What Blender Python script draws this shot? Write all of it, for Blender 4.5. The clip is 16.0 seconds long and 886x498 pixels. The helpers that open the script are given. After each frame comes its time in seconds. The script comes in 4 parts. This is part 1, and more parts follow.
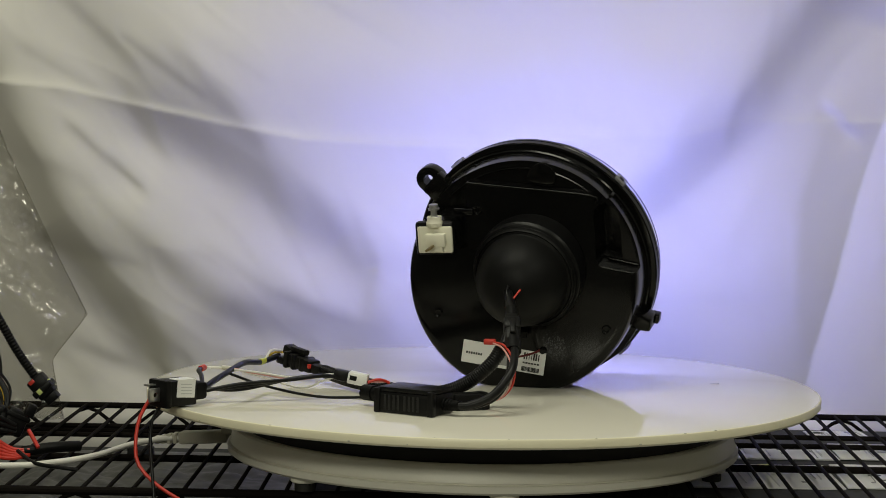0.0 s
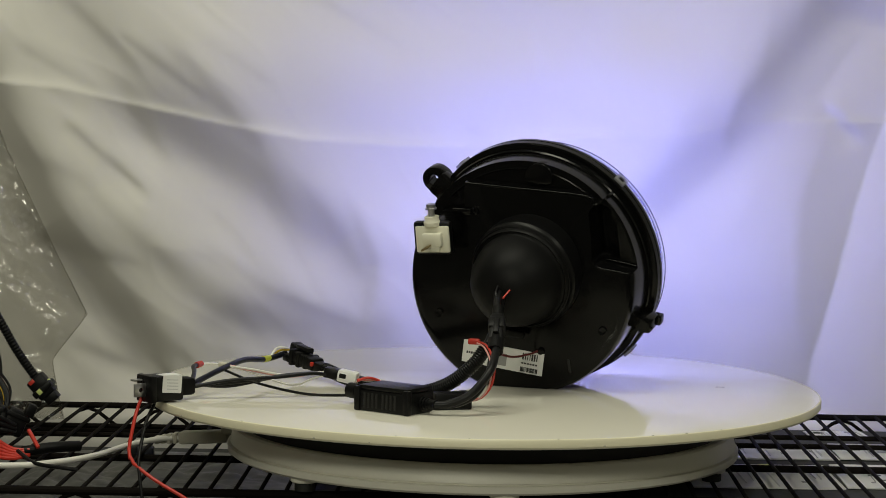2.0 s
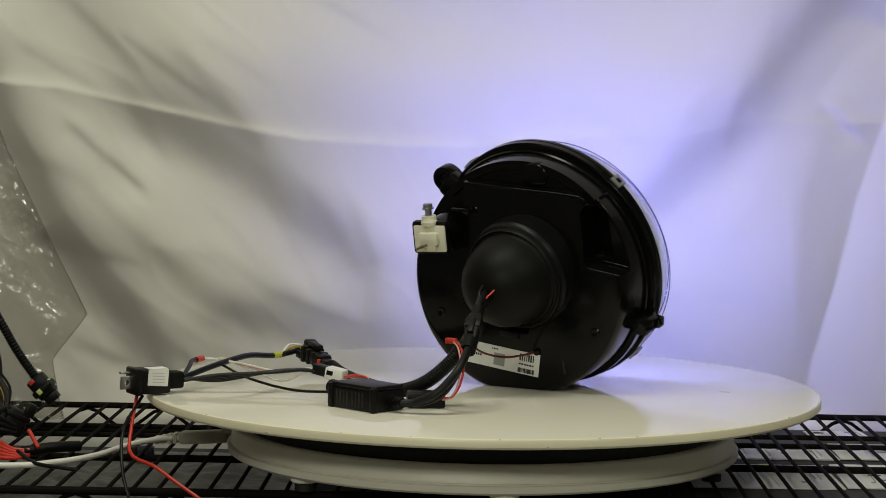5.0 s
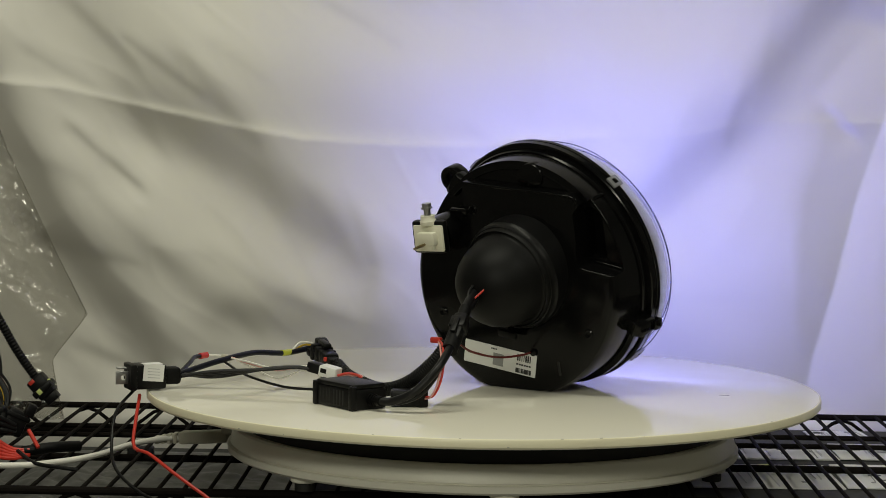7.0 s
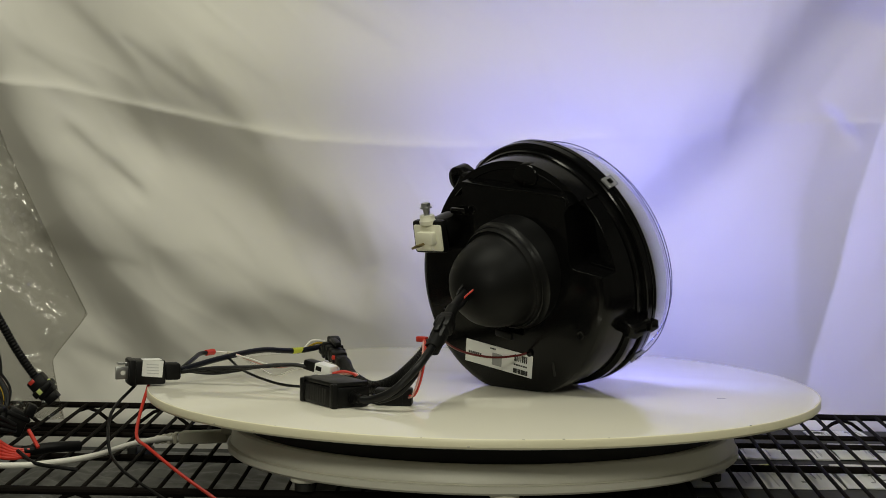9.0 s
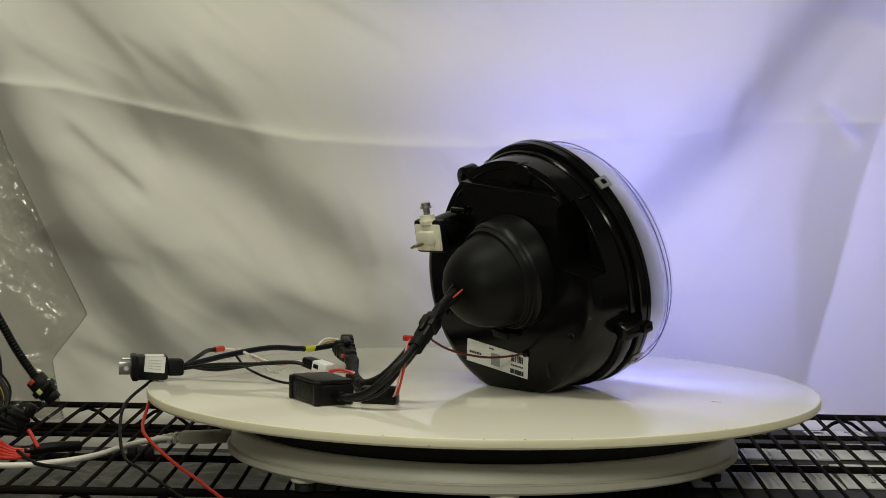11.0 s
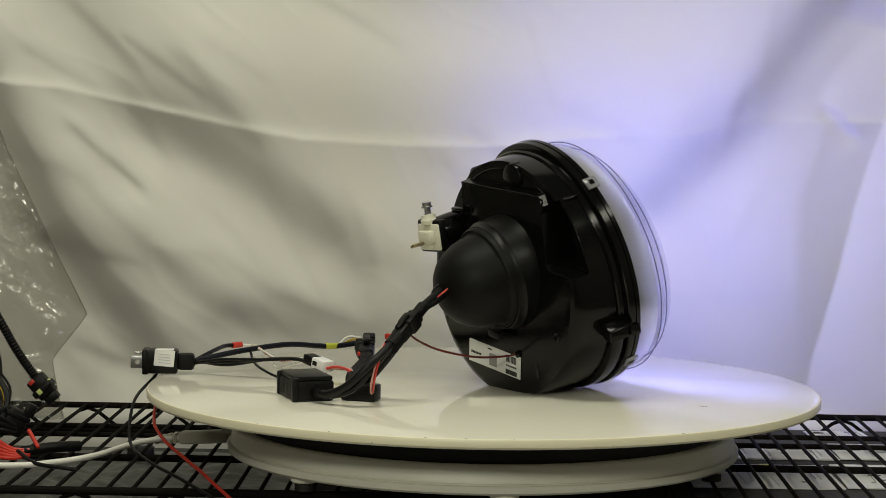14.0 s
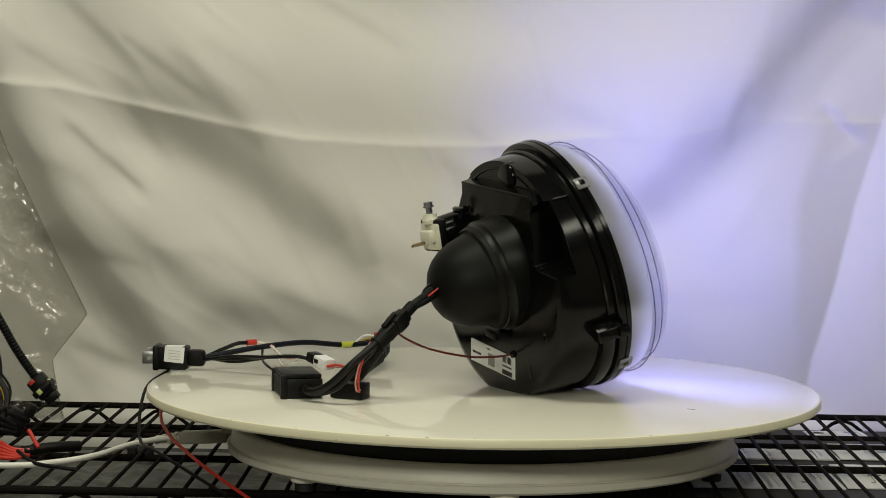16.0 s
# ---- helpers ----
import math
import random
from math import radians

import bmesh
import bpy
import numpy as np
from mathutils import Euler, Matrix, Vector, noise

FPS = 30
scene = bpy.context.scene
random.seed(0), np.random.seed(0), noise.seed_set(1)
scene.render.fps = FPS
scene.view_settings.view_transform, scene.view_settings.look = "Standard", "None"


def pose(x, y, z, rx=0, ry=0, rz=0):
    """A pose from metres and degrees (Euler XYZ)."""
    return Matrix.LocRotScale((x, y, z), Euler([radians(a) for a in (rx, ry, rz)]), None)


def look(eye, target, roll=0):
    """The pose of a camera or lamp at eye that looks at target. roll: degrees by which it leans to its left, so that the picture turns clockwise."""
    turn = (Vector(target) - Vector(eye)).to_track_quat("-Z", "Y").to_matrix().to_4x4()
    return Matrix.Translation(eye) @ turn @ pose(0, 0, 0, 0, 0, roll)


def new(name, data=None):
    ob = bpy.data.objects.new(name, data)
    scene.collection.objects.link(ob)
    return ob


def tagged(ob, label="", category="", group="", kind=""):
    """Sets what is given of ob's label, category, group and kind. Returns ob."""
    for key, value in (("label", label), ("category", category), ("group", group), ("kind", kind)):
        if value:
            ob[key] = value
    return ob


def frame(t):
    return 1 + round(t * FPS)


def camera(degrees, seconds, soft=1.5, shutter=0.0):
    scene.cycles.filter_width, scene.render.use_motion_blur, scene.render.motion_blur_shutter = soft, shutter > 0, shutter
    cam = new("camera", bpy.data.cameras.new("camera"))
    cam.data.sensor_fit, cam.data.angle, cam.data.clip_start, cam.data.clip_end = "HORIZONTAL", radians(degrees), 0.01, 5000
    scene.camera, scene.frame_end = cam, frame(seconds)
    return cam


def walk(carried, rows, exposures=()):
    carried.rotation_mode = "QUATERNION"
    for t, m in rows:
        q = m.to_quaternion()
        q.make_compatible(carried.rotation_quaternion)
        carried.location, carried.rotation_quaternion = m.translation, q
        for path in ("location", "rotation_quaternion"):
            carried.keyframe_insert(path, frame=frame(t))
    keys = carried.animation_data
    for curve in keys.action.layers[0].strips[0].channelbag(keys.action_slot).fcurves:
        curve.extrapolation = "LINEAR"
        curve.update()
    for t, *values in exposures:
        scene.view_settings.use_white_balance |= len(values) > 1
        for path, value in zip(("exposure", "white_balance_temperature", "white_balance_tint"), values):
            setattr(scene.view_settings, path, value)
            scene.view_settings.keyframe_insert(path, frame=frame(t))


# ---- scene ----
# ---- camera ----
DISC_Z = 0.07                                   # height of the platter's top above the wire shelf
cam = camera(23.49, 16.0, soft=0.65)
CAM = Matrix(((0.99968, -0.01541, 0.01983, 0.0),
              (0.02087, 0.07081, -0.99727, -1.90656),
              (0.01397, 0.99737, 0.07110, 0.25895 + DISC_Z),
              (0, 0, 0, 1)))
walk(cam, [(0.0, CAM), (16.0, CAM)], [(0.0, -0.47), (7.0, -0.44), (9.0, -0.42), (12.5, -0.33), (16.0, -0.22)])

# ---- world and lights ----
world = bpy.data.worlds.new("room_dim")
world.use_nodes = True
world.node_tree.nodes["Background"].inputs[0].default_value = (0.9, 0.92, 1.0, 1)
world.node_tree.nodes["Background"].inputs[1].default_value = 0.02
scene.world = world


def overhead_area_lamp(name, eye, target, sx, sy, watts, colour):
    lamp = bpy.data.lights.new(name, "AREA")
    lamp.shape, lamp.size, lamp.size_y, lamp.energy, lamp.color = "RECTANGLE", sx, sy, watts, colour
    ob = new(name, lamp)
    ob.matrix_basis = look(eye, target)
    return ob


WARM = (0.95, 0.94, 0.77)
overhead_area_lamp("unseen_overhead_light", (-0.35, -0.42, 1.60), (-0.35, -0.42, 0.0), 1.2, 0.3, 16, WARM)
# unseen front lamp, set far back and tilted to light the base under the platter
overhead_area_lamp("unseen_overhead_light", (-0.6, -3.7, 1.55), (-0.2, -0.8, 0.2), 1.6, 0.3, 42, WARM)
# added fill with no known source: brightens the shelf's right and the base
overhead_area_lamp("unseen_overhead_light", (1.25, -1.35, 1.62), (1.25, -1.35, 0.0), 0.3, 1.2, 15, WARM)

# ---- materials ----


def mat(name, colour, rough=0.5, metal=0.0, vary=0.12, scale=30.0, bump=0.0, bump_scale=200.0, coat=0.0, spread=0.1, spec=0.5):
    m = bpy.data.materials.new(name)
    m.use_nodes = True
    nt = m.node_tree
    b = nt.nodes["Principled BSDF"]
    b.inputs["Roughness"].default_value = rough
    b.inputs["Metallic"].default_value = metal
    b.inputs["Coat Weight"].default_value = coat
    b.inputs["Specular IOR Level"].default_value = spec
    co = nt.nodes.new("ShaderNodeTexCoord")
    big = nt.nodes.new("ShaderNodeTexNoise")
    big.inputs["Scale"].default_value = scale
    big.inputs["Detail"].default_value = 6.0
    nt.links.new(co.outputs["Object"], big.inputs["Vector"])
    ramp = nt.nodes.new("ShaderNodeMixRGB")
    ramp.inputs[1].default_value = (*[c * (1 - vary) for c in colour], 1)
    ramp.inputs[2].default_value = (*[min(1, c * (1 + vary)) for c in colour], 1)
    nt.links.new(big.outputs["Fac"], ramp.inputs[0])
    nt.links.new(ramp.outputs[0], b.inputs["Base Color"])
    rr = nt.nodes.new("ShaderNodeMapRange")
    rr.inputs["To Min"].default_value, rr.inputs["To Max"].default_value = max(0.02, rough - spread), min(1, rough + spread)
    fine = nt.nodes.new("ShaderNodeTexNoise")
    fine.inputs["Scale"].default_value = bump_scale
    fine.inputs["Detail"].default_value = 4.0
    nt.links.new(co.outputs["Object"], fine.inputs["Vector"])
    nt.links.new(fine.outputs["Fac"], rr.inputs["Value"])
    nt.links.new(rr.outputs[0], b.inputs["Roughness"])
    if bump:
        bp = nt.nodes.new("ShaderNodeBump")
        bp.inputs["Strength"].default_value = bump
        bp.inputs["Distance"].default_value = 0.001
        nt.links.new(fine.outputs["Fac"], bp.inputs["Height"])
        nt.links.new(bp.outputs[0], b.inputs["Normal"])
    return m


def glow(name, colour, strength):
    m = bpy.data.materials.new(name)
    m.use_nodes = True
    b = m.node_tree.nodes["Principled BSDF"]
    b.inputs["Base Color"].default_value = (0.8, 0.8, 0.8, 1)
    b.inputs["Emission Color"].default_value = (*colour, 1)
    b.inputs["Emission Strength"].default_value = strength
    return m


def see_through(name, tint, gloss, rough, share, ior=1.9):
    """A thin clear sheet: mostly transparent, with a share of gloss."""
    m = bpy.data.materials.new(name)
    m.use_nodes = True
    nt = m.node_tree
    b = nt.nodes["Principled BSDF"]
    b.inputs["Roughness"].default_value = rough
    b.inputs["Base Color"].default_value = (*gloss, 1)
    b.inputs["IOR"].default_value = ior
    thin = nt.nodes.new("ShaderNodeBsdfTransparent")
    thin.inputs[0].default_value = (*tint, 1)
    mix = nt.nodes.new("ShaderNodeMixShader")
    mix.inputs[0].default_value = share
    nt.links.new(thin.outputs[0], mix.inputs[1])
    nt.links.new(b.outputs[0], mix.inputs[2])
    nt.links.new(mix.outputs[0], nt.nodes["Material Output"].inputs[0])
    return m


CLOTH = mat("white_cotton_sheet", (0.70, 0.68, 0.63), 0.9, 0, 0.05, 5, 0.05, 900, spread=0.05)
PLATTER = mat("cream_gloss_laminate", (0.84, 0.81, 0.70), 0.065, 0, 0.02, 9, 0.012, 30, spread=0.025)
PLATTER_EDGE = mat("cream_edge_paint", (0.86, 0.81, 0.60), 0.35, 0, 0.06, 25, 0.1, 250)
BASE = mat("ivory_moulded_plastic", (0.82, 0.80, 0.70), 0.38, 0, 0.05, 14, 0.1, 400)
# near-black for rubber pads and slots, and for painted shade under the platter
RUBBER_AND_SHADE = mat("black_rubber_and_gap_shade", (0.006, 0.006, 0.005), 0.6)
BLACK = mat("black_gloss_plastic", (0.0028, 0.0028, 0.0029), 0.15, 0, 0.3, 40, 0.04, 300, spread=0.06, spec=0.21)
SATIN = mat("black_satin_plastic", (0.0038, 0.0038, 0.004), 0.36, 0, 0.3, 40, 0.04, 500, spec=0.2)
RUBBER = mat("black_rubber", (0.0036, 0.0036, 0.0037), 0.50, 0, 0.3, 60, 0.08, 600, spec=0.16)
DARK = mat("black_connector_plastic", (0.0042, 0.0042, 0.0044), 0.40, 0, 0.35, 90, 0.12, 500, spec=0.2)
WIRE_BLACK = mat("black_wire_jacket", (0.0045, 0.0045, 0.005), 0.38, 0, 0.3, 80, spec=0.25)
WIRE_BLUE = mat("dark_blue_wire_jacket", (0.006, 0.007, 0.013), 0.4, 0, 0.3, 80, spec=0.2)
WIRE_RED = mat("red_wire_jacket", (0.55, 0.035, 0.02), 0.4, 0, 0.15, 80)
WIRE_DARKRED = mat("dark_red_wire_jacket", (0.11, 0.010, 0.010), 0.4, 0, 0.3, 80)
WIRE_PINK = mat("red_and_white_wire_jacket", (0.70, 0.36, 0.32), 0.4, 0, 0.1, 80)
WIRE_WHITE = mat("white_wire_jacket", (0.78, 0.76, 0.70), 0.4, 0, 0.06, 60)
WIRE_YELLOW = mat("yellow_wire_jacket", (0.60, 0.40, 0.03), 0.45, 0, 0.12, 60)
WIRE_ORANGE = mat("orange_wire_jacket", (0.60, 0.17, 0.03), 0.45, 0, 0.12, 60)
TAPE = mat("yellow_tape", (0.52, 0.55, 0.05), 0.5, 0, 0.1, 80)
WHITE = mat("white_nylon", (0.78, 0.76, 0.62), 0.4, 0, 0.04, 60)
PAPER = mat("white_sticker_paper", (0.80, 0.80, 0.78), 0.6, 0, 0.03, 80)
INK = mat("black_print", (0.03, 0.03, 0.03), 0.6)
GREY_INK = mat("grey_print", (0.30, 0.30, 0.30), 0.6)
FAINT_INK = mat("faint_print", (0.55, 0.55, 0.55), 0.6)
STEEL = mat("zinc_plated_steel", (0.55, 0.55, 0.55), 0.32, 1.0, 0.08, 200)
BRASS = mat("brass", (0.32, 0.25, 0.13), 0.35, 1.0, 0.08, 200)
CHROME = mat("silvered_reflector", (0.78, 0.78, 0.80), 0.14, 1.0, 0.03, 30)
BEZEL = mat("satin_silver_bezel", (0.82, 0.82, 0.82), 0.22, 0.6, 0.05, 40)
leak = BEZEL.node_tree.nodes.new("ShaderNodeBsdfTranslucent")
leak.inputs[0].default_value = (0.92, 0.92, 0.66, 1)
blend = BEZEL.node_tree.nodes.new("ShaderNodeMixShader")
blend.inputs[0].default_value = 0.40
BEZEL.node_tree.links.new(BEZEL.node_tree.nodes["Principled BSDF"].outputs[0], blend.inputs[1])
BEZEL.node_tree.links.new(leak.outputs[0], blend.inputs[2])
BEZEL.node_tree.links.new(blend.outputs[0], BEZEL.node_tree.nodes["Material Output"].inputs[0])
LENS = see_through("clear_polycarbonate", (0.96, 0.96, 0.97), (0.03, 0.03, 0.03), 0.05, 0.10)
LENS_EDGE = see_through("frosted_lens_edge", (0.62, 0.62, 0.70), (0.12, 0.12, 0.14), 0.20, 0.30)
BAG = see_through("clear_crinkled_film", (0.965, 0.96, 0.94), (0.05, 0.048, 0.04), 0.12, 0.20, 3.0)
LED = glow("cold_white_led", (0.265, 0.28, 1.0), 50.0)
RACK = mat("black_epoxy_wire", (0.0065, 0.005, 0.0042), 0.75, 0, 0.4, 60, 0.3, 300, spec=0.06)
CARTON = mat("dark_grey_board", (0.038, 0.038, 0.035), 0.75, 0, 0.5, 9, 0.3, 120)
GREY_FILM = mat("grey_poly_bag", (0.085, 0.085, 0.08), 0.35, 0, 0.4, 20, 0.4, 60)
LIME = mat("lime_connector_lock", (0.55, 0.62, 0.20), 0.5, 0, 0.1, 60)
GREY_TUBE = mat("grey_beige_plastic", (0.55, 0.52, 0.42), 0.45, 0, 0.08, 40)
WALL = mat("painted_wall", (0.40, 0.39, 0.36), 0.9, 0, 0.05, 3)
FLOOR = mat("concrete_floor", (0.16, 0.155, 0.14), 0.8, 0, 0.15, 4, 0.2, 60)

# ---- mesh helpers ----


def empty(name, m, label, category, group="", kind=""):
    ob = new(name)
    ob.matrix_basis = m
    ob.empty_display_size = 0.02
    return tagged(ob, label, category, group, kind)


def finish(ob, bm, material, angle=35):
    bmesh.ops.recalc_face_normals(bm, faces=bm.faces)
    for f in bm.faces:
        f.smooth = True
    bm.to_mesh(ob.data)
    bm.free()
    ob.data.set_sharp_from_angle(angle=radians(angle))
    ob.data.materials.append(material)
    return ob


def part(name, bm, material, parent=None, label="", angle=35):
    ob = new(name, bpy.data.meshes.new(name))
    finish(ob, bm, material, angle)
    if parent is not None:
        ob.parent = parent
    if label:
        tagged(ob, label)
    return ob


def box(sx, sy, sz, m=None, bevel=0.001, segs=2):
    bm = bmesh.new()
    bmesh.ops.create_cube(bm, size=1.0, matrix=Matrix.Diagonal((sx, sy, sz, 1)))
    if bevel:
        bmesh.ops.bevel(bm, geom=bm.edges[:], offset=bevel, segments=segs, affect="EDGES", profile=0.5)
    if m is not None:
        bm.transform(m)
    return bm


def revolve(profile, segs=96, m=None, a0=0.0, a1=360.0):
    """Turns (radius, along) round the Y axis."""
    bm = bmesh.new()
    full = abs(a1 - a0) >= 360
    n = segs if full else segs + 1
    rings = []
    for r, s in profile:
        if r < 1e-7:
            rings.append([bm.verts.new((0, s, 0))])
        else:
            rings.append([bm.verts.new((r * math.cos(radians(a0 + (a1 - a0) * i / segs)), s,
                                        r * math.sin(radians(a0 + (a1 - a0) * i / segs)))) for i in range(n)])
    for a, b in zip(rings, rings[1:]):
        for i in range(segs):
            j = (i + 1) % n
            quad = [a[i % len(a)], a[j % len(a)], b[j % len(b)], b[i % len(b)]]
            quad = list(dict.fromkeys(quad))
            if len(quad) > 2:
                bm.faces.new(quad)
    if m is not None:
        bm.transform(m)
    return bm


def prism(outline, s0, s1, m=None, bevel=0.0, segs=2):
    """An outline in X and Z pushed from Y = s0 to s1."""
    bm = bmesh.new()
    a = [bm.verts.new((x, s0, z)) for x, z in outline]
    b = [bm.verts.new((x, s1, z)) for x, z in outline]
    bm.faces.new(a), bm.faces.new(b[::-1])
    for i in range(len(a)):
        j = (i + 1) % len(a)
        bm.faces.new((a[j], a[i], b[i], b[j]))
    bmesh.ops.recalc_face_normals(bm, faces=bm.faces)
    if bevel:
        bmesh.ops.bevel(bm, geom=bm.edges[:], offset=bevel, segments=segs, affect="EDGES", profile=0.5)
    if m is not None:
        bm.transform(m)
    return bm


def rod(a, b, r, segs=10, bm=None):
    return tube([a, b], r, segs, 1, bm)


def spline(points, per=8):
    pts = [Vector(q) for q in points]
    if len(pts) < 3:
        return pts
    ext = [pts[0] * 2 - pts[1]] + pts + [pts[-1] * 2 - pts[-2]]
    out = []
    for i in range(1, len(ext) - 2):
        p0, p1, p2, p3 = ext[i - 1:i + 3]
        for k in range(per):
            t = k / per
            out.append(0.5 * ((2 * p1) + (p2 - p0) * t + (2 * p0 - 5 * p1 + 4 * p2 - p3) * t * t
                              + (3 * p1 - p0 - 3 * p2 + p3) * t ** 3))
    return out + [pts[-1]]


def tube(points, r, segs=10, per=8, bm=None, rib=None):
    """A round cord along points; rib = (pitch, depth) makes it corrugated."""
    pts = spline(points, per)
    radii = [r] * len(pts)
    if rib:
        dense, radii = [], []
        for p, q in zip(pts, pts[1:]):
            n = max(1, round((q - p).length / (rib[0] / 4)))
            dense += [p.lerp(q, i / n) for i in range(n)]
        dense.append(pts[-1])
        pts = dense
        radii = [r - rib[1] * (1 if i % 4 in (0, 1) else 0) for i in range(len(pts))]
    bm = bm or bmesh.new()
    rings, side = [], None
    for i, p in enumerate(pts):
        d = (pts[min(i + 1, len(pts) - 1)] - pts[max(i - 1, 0)]).normalized()
        side = d.orthogonal().normalized() if side is None else (side - d * side.dot(d)).normalized()
        other = d.cross(side)
        rings.append([bm.verts.new(p + (side * math.cos(2 * math.pi * k / segs) + other * math.sin(2 * math.pi * k / segs)) * radii[i])
                      for k in range(segs)])
    for a, b in zip(rings, rings[1:]):
        for k in range(segs):
            bm.faces.new((a[k], a[(k + 1) % segs], b[(k + 1) % segs], b[k]))
    bm.faces.new(rings[0][::-1]), bm.faces.new(rings[-1])
    return bm


def merged(*bms):
    out = bmesh.new()
    for b in bms:
        me = bpy.data.meshes.new("tmp")
        b.to_mesh(me)
        b.free()
        out.from_mesh(me)
        bpy.data.meshes.remove(me)
    return out


def carve(bm, cutters):
    """bm less the cutters."""
    for x in (bm, *cutters):
        bmesh.ops.recalc_face_normals(x, faces=x.faces)
    a = new("work", bpy.data.meshes.new("work"))
    bm.to_mesh(a.data)
    bm.free()
    tools = []
    for c in cutters:
        o = new("work_tool", bpy.data.meshes.new("work_tool"))
        c.to_mesh(o.data)
        c.free()
        md = a.modifiers.new("cut", "BOOLEAN")
        md.object, md.operation, md.solver = o, "DIFFERENCE", "EXACT"
        tools.append(o)
    bpy.context.view_layer.update()
    me = bpy.data.meshes.new_from_object(a.evaluated_get(bpy.context.evaluated_depsgraph_get()))
    out = bmesh.new()
    out.from_mesh(me)
    for o in [a] + tools:
        bpy.data.objects.remove(o)
    bpy.data.meshes.remove(me)
    return out


def along(a, b, up=(0, 0, 1)):
    """A pose at the middle of a-b whose X runs from a to b."""
    a, b = Vector(a), Vector(b)
    x = (b - a).normalized()
    y = Vector(up).cross(x).normalized()
    z = x.cross(y)
    m = Matrix((x, y, z)).transposed().to_4x4()
    m.translation = (a + b) / 2
    return m


def spin(t):
    """The platter's turn at t seconds, in degrees."""
    return -(2.8932 * t - 0.00069 * t * t)


AXIS = Matrix.Translation((0, 0, DISC_Z))


def carried_round(ob, start):
    walk(ob, [(t / 2, AXIS @ pose(0, 0, 0, 0, 0, spin(t / 2)) @ start) for t in range(33)])


# ---- room ----
def room():
    def slab(name, sx, sy, sz, x, y, z, material, label, category):
        tagged(part(name, box(sx, sy, sz, pose(x, y, z), 0), material), label, category, kind="structure")
    slab("floor", 5.2, 6.2, 0.1, 0, -1.4, -0.95, FLOOR, "plain grey concrete workshop floor", "floor")
    slab("ceiling", 5.2, 6.2, 0.1, 0, -1.4, 1.75, WALL, "plain off-white painted ceiling", "ceiling")
    slab("wall_back", 5.2, 0.1, 2.6, 0, 1.65, 0.4, WALL, "plain painted wall behind the sheet", "wall")
    slab("wall_front", 5.2, 0.1, 2.6, 0, -4.45, 0.4, WALL, "plain painted wall behind the camera", "wall")
    slab("wall_west", 0.1, 6.0, 2.6, -2.55, -1.4, 0.4, WALL, "plain painted side wall", "wall")
    slab("wall_east", 0.1, 6.0, 2.6, 2.55, -1.4, 0.4, WALL, "plain painted side wall", "wall")


room()

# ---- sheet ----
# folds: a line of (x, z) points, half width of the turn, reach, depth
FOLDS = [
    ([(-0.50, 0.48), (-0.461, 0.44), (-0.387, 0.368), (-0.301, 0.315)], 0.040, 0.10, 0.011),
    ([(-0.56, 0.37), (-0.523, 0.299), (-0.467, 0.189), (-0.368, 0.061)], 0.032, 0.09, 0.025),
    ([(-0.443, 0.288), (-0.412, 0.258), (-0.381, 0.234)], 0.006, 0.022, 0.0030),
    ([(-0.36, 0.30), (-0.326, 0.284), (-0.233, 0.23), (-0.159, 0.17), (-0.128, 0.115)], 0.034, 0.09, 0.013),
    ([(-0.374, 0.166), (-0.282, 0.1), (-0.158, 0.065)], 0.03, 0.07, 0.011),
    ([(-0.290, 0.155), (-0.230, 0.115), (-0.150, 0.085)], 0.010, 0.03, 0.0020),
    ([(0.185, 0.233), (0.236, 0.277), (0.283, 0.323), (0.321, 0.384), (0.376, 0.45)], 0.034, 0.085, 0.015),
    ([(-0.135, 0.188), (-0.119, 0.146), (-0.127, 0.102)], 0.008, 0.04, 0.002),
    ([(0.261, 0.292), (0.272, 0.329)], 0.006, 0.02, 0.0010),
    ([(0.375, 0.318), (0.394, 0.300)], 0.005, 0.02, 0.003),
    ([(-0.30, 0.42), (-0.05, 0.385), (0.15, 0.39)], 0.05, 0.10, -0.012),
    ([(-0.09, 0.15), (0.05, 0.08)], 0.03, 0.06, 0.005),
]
fold_dice = random.Random(21)
for n in range(70):
    fx, fz = fold_dice.uniform(-0.55, 0.46), fold_dice.uniform(0.02, 0.45)
    turn = radians(fold_dice.gauss(-48, 16) if fx < 0.1 else fold_dice.gauss(62, 20))
    size = fold_dice.uniform(0.04, 0.12)
    wide = fold_dice.uniform(0.0035, 0.010)
    end = (fx + size * math.cos(turn), fz + size * math.sin(turn))
    FOLDS.append(([(fx, fz), end] if end[0] > fx else [end, (fx, fz)], wide, wide * 3.2, wide * fold_dice.uniform(0.09, 0.24) * (1.0 if fx < 0.1 else 0.3)))
FOLD_BOUNDS = [(min(q[0] for q in line) - 3 * reach, max(q[0] for q in line) + 3 * reach,
                min(q[1] for q in line) - 3 * reach, max(q[1] for q in line) + 3 * reach) for line, w, reach, amp in FOLDS]
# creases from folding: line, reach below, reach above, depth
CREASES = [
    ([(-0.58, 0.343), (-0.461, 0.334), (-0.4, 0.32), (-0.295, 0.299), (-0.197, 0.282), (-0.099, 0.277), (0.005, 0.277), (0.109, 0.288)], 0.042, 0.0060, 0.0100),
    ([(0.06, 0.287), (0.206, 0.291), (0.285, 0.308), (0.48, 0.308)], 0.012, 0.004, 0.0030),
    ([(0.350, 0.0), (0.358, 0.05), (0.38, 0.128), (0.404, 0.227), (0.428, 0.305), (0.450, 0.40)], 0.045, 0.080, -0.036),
]


